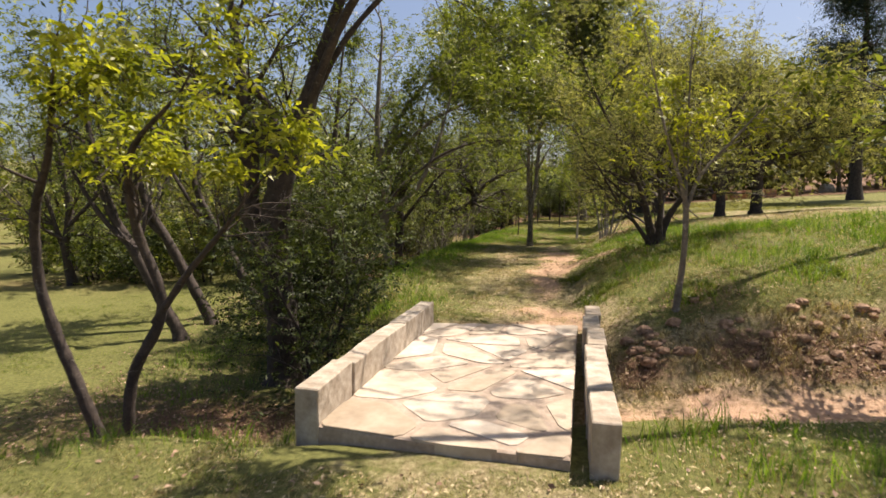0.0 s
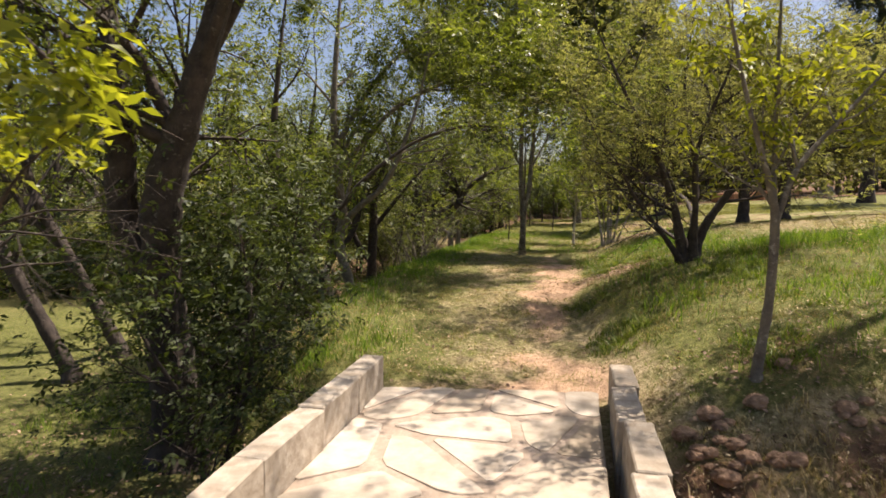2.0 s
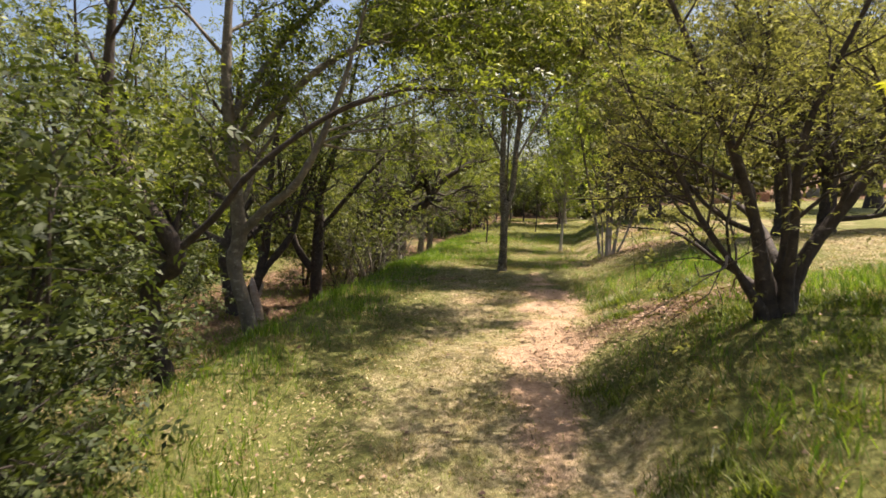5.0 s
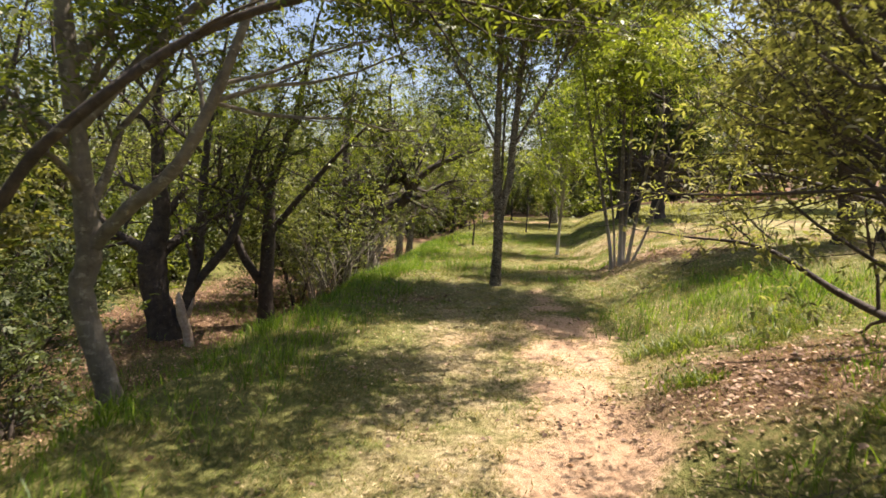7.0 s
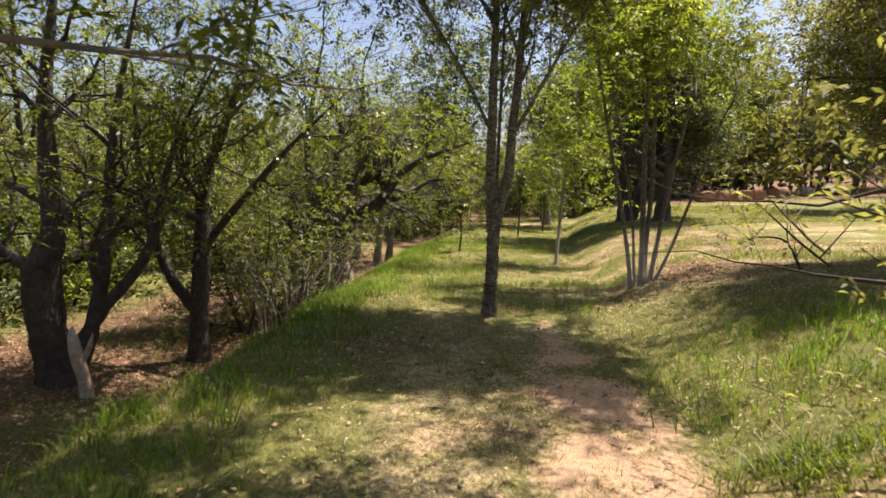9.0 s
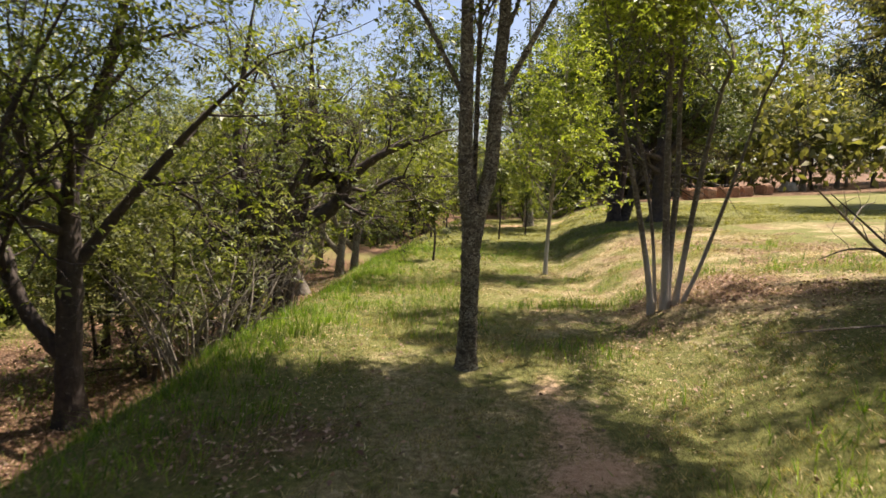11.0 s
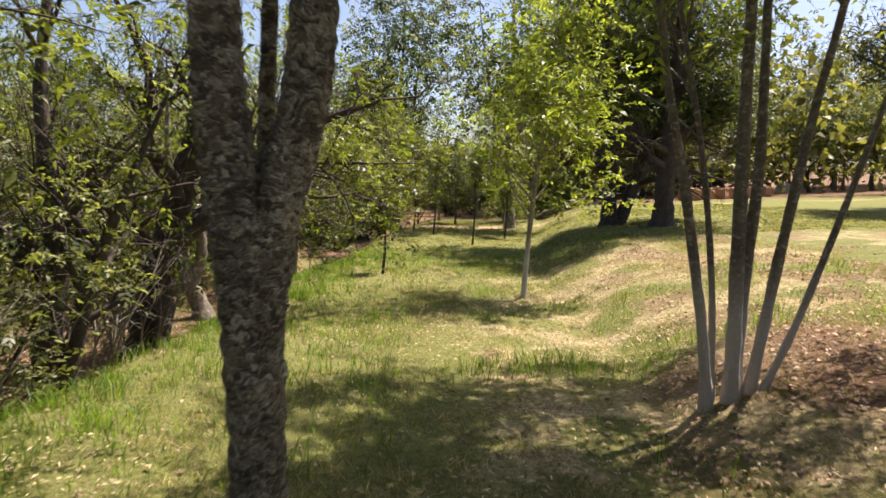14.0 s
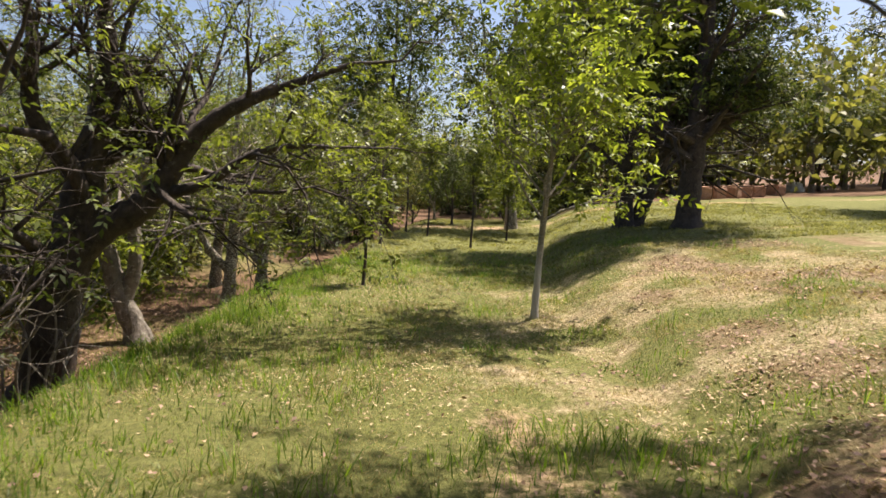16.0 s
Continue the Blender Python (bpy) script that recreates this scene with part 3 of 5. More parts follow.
# the young forked tree beside the path
tree("ash_tree", "young forked ash tree with grey lichen-patched bark in grass", 2.305, 16.42,
     [[(0, 0, 0, 0.084), (-0.005, -0.09, 0.5, 0.067), (-0.015, -0.18, 1.0, 0.069), (-0.04, -0.21, 1.25, 0.062), (-0.075, -0.22, 1.5, 0.055), (-0.085, -0.22, 1.8, 0.05), (-0.09, -0.22, 2.4, 0.044), (-0.1, -0.15, 4.0, 0.032), (-0.25, 0, 6.8, 0.01)],
      [(0.0, -0.18, 0.95, 0.05), (0.04, -0.21, 1.25, 0.053), (0.1, -0.21, 1.5, 0.052), (0.125, -0.21, 1.8, 0.049), (0.165, -0.2, 2.4, 0.042), (0.36, -0.1, 4.0, 0.031), (1.3, 0, 6.4, 0.01)],
      [(0.13, -0.2, 1.95, 0.022), (0.5, -0.4, 2.7, 0.018), (1.1, -0.6, 3.8, 0.014), (1.8, -0.7, 4.8, 0.01)],
      [(-0.09, -0.22, 2.0, 0.019), (-0.45, -0.1, 2.7, 0.016), (-0.95, 0.1, 3.5, 0.012), (-1.6, 0.2, 4.2, 0.008)],
      [(0.0, -0.12, 1.15, 0.02), (0.01, -0.1, 1.6, 0.019), (0.03, -0.05, 2.5, 0.016), (0.1, 0.3, 4.2, 0.01)]],
     rules(24, 1.9, 2, (5, 4), 0.1, 0.07, 0.3, (0.35, 0.85), 1.0, 9, 26, 14, 0.16), (4, 0.1, 0.066, 0.42, M_LEAF_GREY), M_BARK_ASH, 3, top=(3.9, 6))

# the many-stemmed clump with pale feet
tree("clump_tree", "many-stemmed young tree with pale grey stems rising from leaf litter", 4.73, 18.08,
     [[(-0.12, 0, 0, 0.035), (-0.2, 0, 0.5, 0.031), (-0.35, 0, 1.2, 0.028), (-0.49, 0, 1.75, 0.023), (-0.7, 0.1, 2.9, 0.016), (-0.5, 1.5, 4.4, 0.008)],
      [(-0.04, 0.08, 0, 0.022), (-0.1, 0.1, 0.8, 0.019), (-0.27, 0.1, 1.7, 0.016), (-0.5, 0.3, 3.0, 0.008)],
      [(0.02, -0.02, 0, 0.047), (0.01, 0, 0.6, 0.041), (-0.03, 0, 1.6, 0.035), (-0.05, 0, 2.3, 0.028), (-0.06, 0.1, 3.1, 0.021), (0.4, 2.0, 4.9, 0.009)],
      [(0.08, 0.05, 0, 0.039), (0.09, 0.05, 0.7, 0.035), (0.12, 0.05, 1.4, 0.030), (0.12, 0.1, 2.3, 0.023), (0.14, 0.2, 3.0, 0.018), (0.6, 2.4, 4.7, 0.008)],
      [(0.14, 0, 0, 0.035), (0.24, 0, 0.7, 0.031), (0.38, 0, 1.6, 0.026), (0.52, 0, 2.3, 0.020), (0.66, 0.1, 2.9, 0.016), (1.3, 2.4, 4.5, 0.008)],
      [(0.18, -0.03, 0, 0.025), (0.42, -0.03, 0.55, 0.022), (0.75, 0, 1.45, 0.018), (1.05, 0.05, 2.3, 0.014), (1.3, 0.15, 2.9, 0.011), (2.0, 2.0, 4.2, 0.006)]],
     rules(8, 1.35, 2, (4, 4), 0.15, 0.05, 0.62, (0.5, 1.1)), (2, 0.1, 0.075, 0.4, M_LEAF_BRIGHT), M_BARK_STEM, 5, top=(3.4, 3))

# saplings
tree("sapling", "slender staked sapling with a pale trunk and fresh green crown", 5.13, 23.7,
     [[(0, 0, 0, 0.045), (0.02, 0, 0.6, 0.04), (0.06, 0, 1.3, 0.035), (0.14, 0, 2.2, 0.028), (0.25, 0, 3.2, 0.02), (0.3, 0, 4.3, 0.008)]],
     rules(22, 1.55, 2, (5, 4), 0.14, 0.05, 0.36, (0.6, 1.25)), (3, 0.09, 0.09, 0.42, M_LEAF_BRIGHT), M_BARK_PALE, 8, "sapling")
tree("sapling", "thin leaning sapling with sparse yellow-green leaves on the bank", 2.36, 6.21,
     [[(0, 0, 0, 0.034), (0.05, -0.02, 0.5, 0.03), (0.06, -0.03, 1.0, 0.028), (0.0, -0.05, 1.25, 0.02), (-0.2, -0.1, 1.8, 0.014), (-0.35, 0, 2.6, 0.006)],
      [(0.06, -0.03, 1.0, 0.02), (0.2, 0, 1.35, 0.018), (0.55, 0.1, 1.7, 0.014), (0.95, 0.2, 2.1, 0.006)],
      [(0.05, -0.03, 0.95, 0.02), (0.1, 0.1, 1.6, 0.016), (0.15, 0.2, 2.7, 0.006)]],
     rules(7, 0.75, 1, (4,), 0.12, 0.06, 0.35, (0.5, 1.0)), (3, 0.05, 0.075, 0.4, M_LEAF_YELLOW), M_BARK_GREY, 9, "sapling")

# the spreading bush-tree on the bank
tree("spreading_tree", "low spreading tree with dark twisted stems and fine olive foliage", 3.3, 9.65,
     [[(0, 0, 0, 0.099), (-0.1, 0, 0.35, 0.061), (-0.2, 0, 0.75, 0.041), (-0.5, -0.05, 1.4, 0.031), (-0.85, -0.1, 2.0, 0.020), (-1.1, 0, 2.6, 0.010)],
      [(0.05, 0, 0.05, 0.090), (0.22, 0, 0.45, 0.054), (0.5, 0, 0.85, 0.044), (0.8, 0, 1.3, 0.031), (1.1, 0.1, 1.9, 0.020), (1.4, 0.2, 2.3, 0.008)],
      [(0.02, 0.05, 0, 0.072), (0.12, 0.1, 0.5, 0.041), (0.2, 0.3, 1.1, 0.031), (0.1, 0.5, 2.0, 0.020), (0.2, 0.6, 2.9, 0.008)],
      [(-0.08, -0.05, 0, 0.045), (-0.35, -0.1, 0.35, 0.027), (-0.65, -0.15, 0.7, 0.020), (-0.95, -0.2, 1.2, 0.010)],
      [(0.25, 0.3, 0.05, 0.032), (0.5, 1.3, 0.1, 0.028), (0.5, 1.85, 0.2, 0.024), (0.26, 2.35, 0.44, 0.016), (-0.1, 2.85, 0.47, 0.007)],
      [(0.2, 0.25, 0.3, 0.04), (0.5, 1.2, 0.65, 0.034), (0.5, 1.85, 0.85, 0.028), (0.2, 2.35, 0.97, 0.018), (-0.1, 2.55, 0.87, 0.008)],
      [(0.05, -0.05, 0, 0.063), (0.02, -0.15, 0.6, 0.034), (-0.05, -0.3, 1.3, 0.024), (0.2, -0.5, 2.2, 0.014), (0.3, -0.6, 2.8, 0.007)]],
     rules(11, 1.25, 2, (5, 5), 0.2, 0.06, 0.28, (0.5, 1.2)), (5, 0.1, 0.042, 0.34, M_LEAF_OLIVE), M_BARK_DARK, 11, bare=(4, 5))
# added tree, set where its crown throws shade on the slope
tree("spreading_tree", "added olive-leaved tree that shades the brown slope beside the path", 7.0, 15.7,
     [[(0, 0, 0, 0.13), (0.0, 0, 0.6, 0.11), (-0.2, -0.1, 1.3, 0.09), (-0.6, -0.2, 2.3, 0.05), (-1.0, -0.2, 3.3, 0.02)],
      [(0, 0, 0.6, 0.08), (0.4, 0.1, 1.4, 0.07), (0.9, 0.2, 2.6, 0.03)],
      [(0, 0, 1.0, 0.07), (0.0, 0.5, 2.0, 0.05), (-0.2, 0.9, 3.6, 0.015)]],
     rules(12, 1.5, 2, (5, 5), 0.18, 0.05, 0.4, (0.5, 1.2)), (5, 0.12, 0.06, 0.35, M_LEAF_OLIVE), M_BARK_DARK, 13)
tree("spreading_tree", "broad olive-brown spreading tree on a single trunk in sunny grass", 8.2, 16.3,
     [[(0, 0, 0, 0.16), (0.02, 0, 0.5, 0.14), (0.0, 0, 1.1, 0.13), (-0.3, 0, 1.8, 0.09), (-0.8, 0, 2.6, 0.05), (-1.2, 0, 3.2, 0.02)],
      [(0, 0, 1.0, 0.12), (0.5, 0.1, 1.6, 0.09), (1.2, 0.2, 2.2, 0.05), (1.9, 0.2, 2.7, 0.02)],
      [(0, 0, 1.1, 0.1), (0.1, 0.4, 2.0, 0.07), (0.2, 0.7, 3.4, 0.02)]],
     rules(16, 1.7, 2, (5, 5), 0.18, 0.03, 0.3, (0.5, 1.2)), (6, 0.14, 0.085, 0.35, M_LEAF_OLIVE), M_BARK_DARK, 12)

# the big dark tree by the gully, with leafy suckers round its foot
tree("gully_tree", "large dark gnarled tree leaning over the gully with leafy suckers", -2.0, 7.7,
     [[(0, 0, 0, 0.24), (-0.02, 0, 0.7, 0.2), (-0.1, 0, 1.5, 0.18), (0.0, -0.1, 2.4, 0.16), (0.3, -0.2, 3.2, 0.12), (0.8, -0.3, 4.6, 0.06), (1.2, -0.3, 5.8, 0.02)],
      [(-0.08, 0, 1.4, 0.14), (-0.4, 0, 2.2, 0.13), (-0.35, -0.1, 3.0, 0.11), (-0.5, 0, 4.2, 0.06), (-0.7, 0.1, 5.6, 0.02)],
      # two added overhead limbs, mostly out of view, that streak the deck with shade
      [(0.3, -0.2, 3.2, 0.06), (1.1, -0.7, 4.6, 0.045), (2.4, -1.4, 5.5, 0.03), (3.9, -2.1, 6.0, 0.01)],
      [(0.3, -0.2, 3.2, 0.05), (0.9, -0.1, 4.3, 0.036), (1.8, 0.1, 5.2, 0.026), (3.0, 0.2, 5.8, 0.018), (4.2, 0.3, 6.1, 0.007)]],
     rules(9, 1.7, 2, (5, 4), 0.2, 0.03, 0.4, (0.5, 1.2), 0.85), (5, 0.12, 0.075, 0.4, M_LEAF_MID), M_BARK_DARK, 14, bare=(2,))
SHRUBS = [(-1.55, 7.3, 1.8), (-1.75, 8.4, 2.2), (-2.1, 8.9, 2.5), (-2.5, 9.9, 1.8), (-2.6, 13.2, 1.2), (-0.95, 19.3, 2.3), (-0.45, 20.0, 1.8), (-1.9, 20.4, 2.6)]
for i, (sx, sy, hh) in enumerate(SHRUBS):
    tree("leafy_shrub", "dense dark green leafy shrub growing at the gully edge" if i < 5 else "loose sunlit green shrub below the grassy edge", sx, sy,
         [[(0.08 * math.cos(a), 0.08 * math.sin(a), 0, 0.026), (0.3 * math.cos(a + 0.5), 0.3 * math.sin(a + 0.5), 0.35 * hh, 0.02), (0.6 * math.cos(a + 0.2), 0.6 * math.sin(a + 0.2), 0.7 * hh, 0.013), (0.75 * math.cos(a), 0.75 * math.sin(a), hh, 0.006)] for a in (0.3 + i, 2.2 + 1.3 * i, 4.1 + i, 5.4 + 0.7 * i)],
         rules(11, 0.8, 1, (5,), 0.25, 0.0, 0.04, (0.6, 1.4)), (6, 0.12, 0.06, 0.45, M_LEAF_DARK if i < 5 else M_LEAF_GREY), M_BARK_DARK, 30 + i, "shrub", "shrubs along the gully")

# slim trees on the near bank, hung with yellow-green leaves
tree("bank_tree", "slim curved tree with yellow-green leaves above the stream bank", -3.08, 5.5,
     [[(0, 0, 0, 0.06), (-0.2, 0, 0.55, 0.055), (-0.4, 0, 1.1, 0.05), (-0.53, 0, 1.6, 0.045), (-0.47, -0.1, 2.2, 0.04), (-0.2, -0.3, 2.7, 0.03), (0.1, -0.7, 3.2, 0.014)]],
     rules(7, 0.95, 2, (3, 3), 0.15, 0.02, 0.66, (0.5, 1.2), 0.7), (4, 0.07, 0.095, 0.4, M_LEAF_YELLOW), M_BARK_DARK, 41, leaf_floor=1.75)
tree("bank_tree", "slim leaning tree with drooping yellow-green leaves near the bridge", -2.85, 5.4,
     [[(0, 0, 0, 0.055), (0.03, 0, 0.4, 0.055), (0.1, 0, 0.9, 0.05), (0.38, 0, 1.5, 0.045), (0.2, -0.05, 2.2, 0.04), (0.3, -0.3, 2.8, 0.03), (0.8, -0.6, 3.2, 0.012)],
      [(0.3, 0, 1.35, 0.035), (0.65, -0.1, 1.8, 0.03), (1.05, -0.3, 2.2, 0.02), (1.3, -0.4, 2.5, 0.01)]],
     rules(7, 0.85, 2, (4, 3), 0.15, 0.0, 0.6, (0.5, 1.2), 0.75), (4, 0.07, 0.095, 0.4, M_LEAF_YELLOW), M_BARK_DARK, 42, leaf_floor=1.7)

for i, (sx, sy) in enumerate([(-4.4, 10.3), (-4.25, 11.3), (-3.6, 12.2)]):
    tree("leaning_tree", "leaning rough-barked tree on the lower lawn past the gully", sx, sy,
         [[(0, 0, 0, 0.11), (-0.35, 0, 0.7, 0.095), (-0.75, 0, 1.5, 0.085), (-1.2, 0, 2.4, 0.065), (-1.5, 0.1, 3.8, 0.035), (-1.5, 0.1, 5.2, 0.012)],
          [(-0.75, 0, 1.5, 0.05), (-1.3, -0.1, 2.2, 0.04), (-1.8, -0.1, 3.2, 0.02), (-2.0, 0, 4.2, 0.008)]],
         rules(8, 1.6, 2, (5, 4), 0.2, 0.03, 0.4, (0.5, 1.1), 0.6), (3, 0.11, 0.085, 0.42, M_LEAF_MID), M_BARK_DARK, 45 + i, "tree", "leaning trees on the lower lawn")

# trees along the left edge of the terrace
tree("grey_tree", "smooth grey curved tree at the grassy terrace edge", -1.03, 11.75,
     [[(0.06, 0, 0, 0.085), (-0.02, 0, 0.35, 0.078), (-0.14, 0, 0.85, 0.075), (-0.08, 0, 1.15, 0.075), (-0.14, 0, 1.9, 0.06), (-0.2, 0, 2.9, 0.05), (-0.1, 0.1, 4.6, 0.02)],
      [(-0.06, 0, 1.15, 0.05), (0.2, -0.1, 1.4, 0.045), (0.55, -0.2, 1.7, 0.04), (0.85, -0.2, 2.3, 0.03), (1.1, -0.1, 3.1, 0.018), (1.3, 0, 4.0, 0.008)],
      [(-0.14, 0, 1.9, 0.04), (0.7, 0.3, 2.9, 0.035), (1.8, 0.7, 3.5, 0.025), (2.8, 1.0, 3.8, 0.01)],
      # limb added above the view so its leaves shade the grassy edge
      [(-0.16, 0, 2.3, 0.04), (0.4, 0.6, 3.4, 0.035), (1.3, 1.4, 4.4, 0.025), (2.5, 2.1, 5.0, 0.01)]],
     rules(9, 1.5, 2, (5, 4), 0.17, 0.04, 0.45, (0.5, 1.1)), (5, 0.11, 0.066, 0.4, M_LEAF_MID), M_BARK_GREY, 51, top=(2.9, 1))
tree("dark_tree", "dark leaning tree with a long limb arching over the path", -1.45, 10.75,
     [[(0, 0, 0, 0.095), (-0.12, 0, 0.5, 0.085), (-0.1, -0.1, 1.0, 0.08), (0.15, -0.2, 1.3, 0.075), (-0.35, -0.2, 2.2, 0.06), (-0.3, -0.2, 3.4, 0.03), (-0.2, -0.1, 4.4, 0.012)],
      [(0.15, -0.2, 1.3, 0.034), (0.5, -0.25, 1.62, 0.03), (0.8, -0.3, 1.98, 0.027), (1.4, -0.3, 2.44, 0.022), (1.97, -0.3, 2.66, 0.017), (2.3, -0.25, 2.7, 0.012), (2.75, -0.15, 2.68, 0.006)]],
     rules(8, 1.1, 2, (4, 4), 0.17, 0.04, 0.45, (0.5, 1.1), 0.9), (6, 0.11, 0.058, 0.4, M_LEAF_MID), M_BARK_DARK, 52)
tree("stout_tree", "stout dark many-limbed tree with a broken pale trunk base", -2.6, 17.2,
     [[(0, 0, 0, 0.25), (-0.15, 0, 0.6, 0.21), (-0.2, 0, 1.2, 0.2), (-0.05, 0, 1.9, 0.13), (-0.1, 0, 3.2, 0.08), (0.1, 0, 5.0, 0.02)],
      [(0.15, 0, 0.1, 0.11), (0.35, 0, 0.7, 0.09), (0.5, 0, 1.5, 0.08), (0.6, 0.1, 3.0, 0.05), (0.9, 0.1, 4.6, 0.015)],
      [(0.1, 0, 0.3, 0.09), (0.5, 0, 0.9, 0.07), (1.0, 0, 1.6, 0.06), (1.3, 0, 2.8, 0.03), (1.8, 0, 3.8, 0.01)]],
     rules(9, 1.8, 2, (5, 4), 0.2, 0.04, 0.4, (0.5, 1.2), 0.85), (3, 0.14, 0.075, 0.4, M_LEAF_MID), M_BARK_DARK, 53)
tree("stout_tree", "upright dark-barked tree standing below the grassy edge", -1.3, 18.1,
     [[(0, 0, 0, 0.15), (0.0, 0, 0.7, 0.12), (0.05, 0, 1.6, 0.11), (0.1, 0, 2.4, 0.08), (0.5, 0, 3.6, 0.05), (0.8, 0, 5.0, 0.02)],
      [(0.0, 0, 0.6, 0.08), (-0.4, 0, 1.2, 0.07), (-0.7, 0, 2.2, 0.05), (-0.8, 0, 3.8, 0.015)],
      [(0.05, 0, 1.5, 0.06), (0.6, 0, 2.2, 0.05), (1.2, 0, 2.9, 0.03), (1.9, 0, 3.6, 0.01)]],
     rules(8, 1.7, 2, (5, 4), 0.2, 0.04, 0.4, (0.5, 1.2), 0.85), (3, 0.14, 0.075, 0.4, M_LEAF_MID), M_BARK_DARK, 54)
tree("stout_tree", "dark tree with dense low foliage below the terrace", -0.25, 21.0,
     [[(0, 0, 0, 0.16), (0.0, 0, 0.8, 0.13), (0.1, 0, 1.6, 0.1), (0.0, 0, 3.0, 0.06), (0.2, 0, 4.5, 0.02)],
      [(0.1, 0, 0.1, 0.1), (0.3, 0, 0.9, 0.08), (0.6, 0, 1.8, 0.05), (1.1, 0, 3.0, 0.015)]],
     rules(12, 1.5, 2, (5, 4), 0.2, 0.03, 0.3, (0.5, 1.2)), (1, 0.13, 0.07, 0.4, M_LEAF_DARK), M_BARK_DARK, 55)
tree("gnarled_tree", "gnarled dark tree with mostly bare twisted limbs on the edge", 0.02, 23.0,
     [[(0.0, 0, 0, 0.25), (0.1, 0, 0.75, 0.21), (0.3, 0, 1.55, 0.19), (0.45, 0, 2.3, 0.14), (0.62, 0, 3.1, 0.09), (0.6, -0.1, 4.6, 0.025)],
      [(0.25, 0, 1.3, 0.15), (0.6, 0, 1.65, 0.14), (1.0, 0, 1.95, 0.12), (1.4, 0, 2.55, 0.09), (1.9, -0.1, 2.9, 0.06), (2.9, -0.2, 3.3, 0.02)],
      [(1.0, 0, 1.95, 0.07), (1.5, -0.1, 2.1, 0.055), (2.1, -0.2, 2.45, 0.035), (2.9, -0.3, 2.5, 0.012)],
      [(0.4, 0, 2.0, 0.09), (0.1, -0.3, 2.7, 0.07), (0.2, -0.5, 3.4, 0.045), (-0.1, -0.6, 4.2, 0.015)],
      [(0.15, 0, 1.0, 0.08), (-0.3, -0.3, 1.3, 0.06), (-0.9, -0.5, 1.6, 0.04), (-1.5, -0.6, 2.2, 0.012)]],
     rules(11, 1.5, 2, (6, 6), 0.24, 0.02, 0.3, (0.5, 1.2), 0.3, 9, 16, 8, 0.25), (3, 0.08, 0.07, 0.42, M_LEAF_MID), M_BARK_DARK, 56)
tree("gnarled_tree", "leaning tree with pale peeling bark and bare twigs", 0.25, 25.0,
     [[(0.02, 0, 0, 0.15), (-0.2, 0, 0.55, 0.13), (-0.35, 0, 1.1, 0.11), (-0.5, 0, 2.0, 0.08), (-0.5, 0, 3.6, 0.02)],
      [(-0.15, 0, 0.5, 0.09), (-0.02, 0, 1.0, 0.09), (0.0, 0, 1.7, 0.07), (0.3, 0, 2.8, 0.04), (0.9, 0, 3.8, 0.01)]],
     rules(9, 1.3, 2, (5, 5), 0.22, 0.02, 0.4, (0.5, 1.2), 0.4), (2, 0.1, 0.08, 0.42, M_LEAF_MID), M_BARK_GREY, 57)
for i, (sx, sy) in enumerate([(0.95, 27.3), (1.3, 28.6), (0.3, 29.5)]):
    tree("gnarled_tree", "twisted lichen-grey tree with bare limbs and a few leaves", sx, sy,
         [[(0, 0, 0, 0.12), (0.05, 0, 0.7, 0.1), (0.12, 0, 1.5, 0.085), (0.1, 0, 2.6, 0.05), (0.3, 0, 4.2, 0.015)],
          [(0.05, 0, 0.5, 0.07), (-0.4, 0, 1.1, 0.06), (-0.7, 0, 2.0, 0.04), (-1.1, 0, 3.2, 0.012)],
          [(0.1, 0, 1.3, 0.06), (0.6, 0, 2.0, 0.04), (1.3, 0, 2.7, 0.015)]],
         rules(8, 1.4, 2, (5, 5), 0.22, 0.02, 0.35, (0.5, 1.2), 0.5), (3, 0.1, 0.085, 0.42, M_LEAF_MID), M_BARK, 58 + i, "tree", "gnarled trees along the edge")

# the big dark trees on the rise
tree("broad_tree", "tall dark tree with a thick trunk and dense shady crown", 9.9, 28.6,
     [[(0, 0, 0, 0.27), (0.0, 0, 0.9, 0.22), (0.05, 0, 2.2, 0.2), (0.1, 0, 4.0, 0.13), (0.1, 0, 6.5, 0.04)]],
     rules(26, 2.5, 2, (5, 4), 0.18, 0.02, 0.28, (0.6, 1.2)), (9, 0.2, 0.11, 0.42, M_LEAF_DARK), M_BARK_DARK, 71, leaf_floor=3.1)
tree("broad_tree", "dark twin-trunked tree with a dense shady crown", 9.5, 30.4,
     [[(-0.15, 0, 0, 0.22), (-0.2, 0, 0.9, 0.2), (-0.3, 0, 2.2, 0.16), (-0.5, 0, 4.0, 0.1), (-0.6, 0, 6.2, 0.03)],
      [(0.1, 0, 0, 0.18), (0.4, 0, 0.8, 0.17), (0.75, 0, 1.7, 0.15), (1.2, 0, 3.4, 0.09), (1.5, 0, 5.2, 0.03)]],
     rules(18, 2.3, 2, (5, 4), 0.18, 0.02, 0.3, (0.6, 1.2)), (9, 0.2, 0.11, 0.42, M_LEAF_DARK), M_BARK_DARK, 72, leaf_floor=3.1)

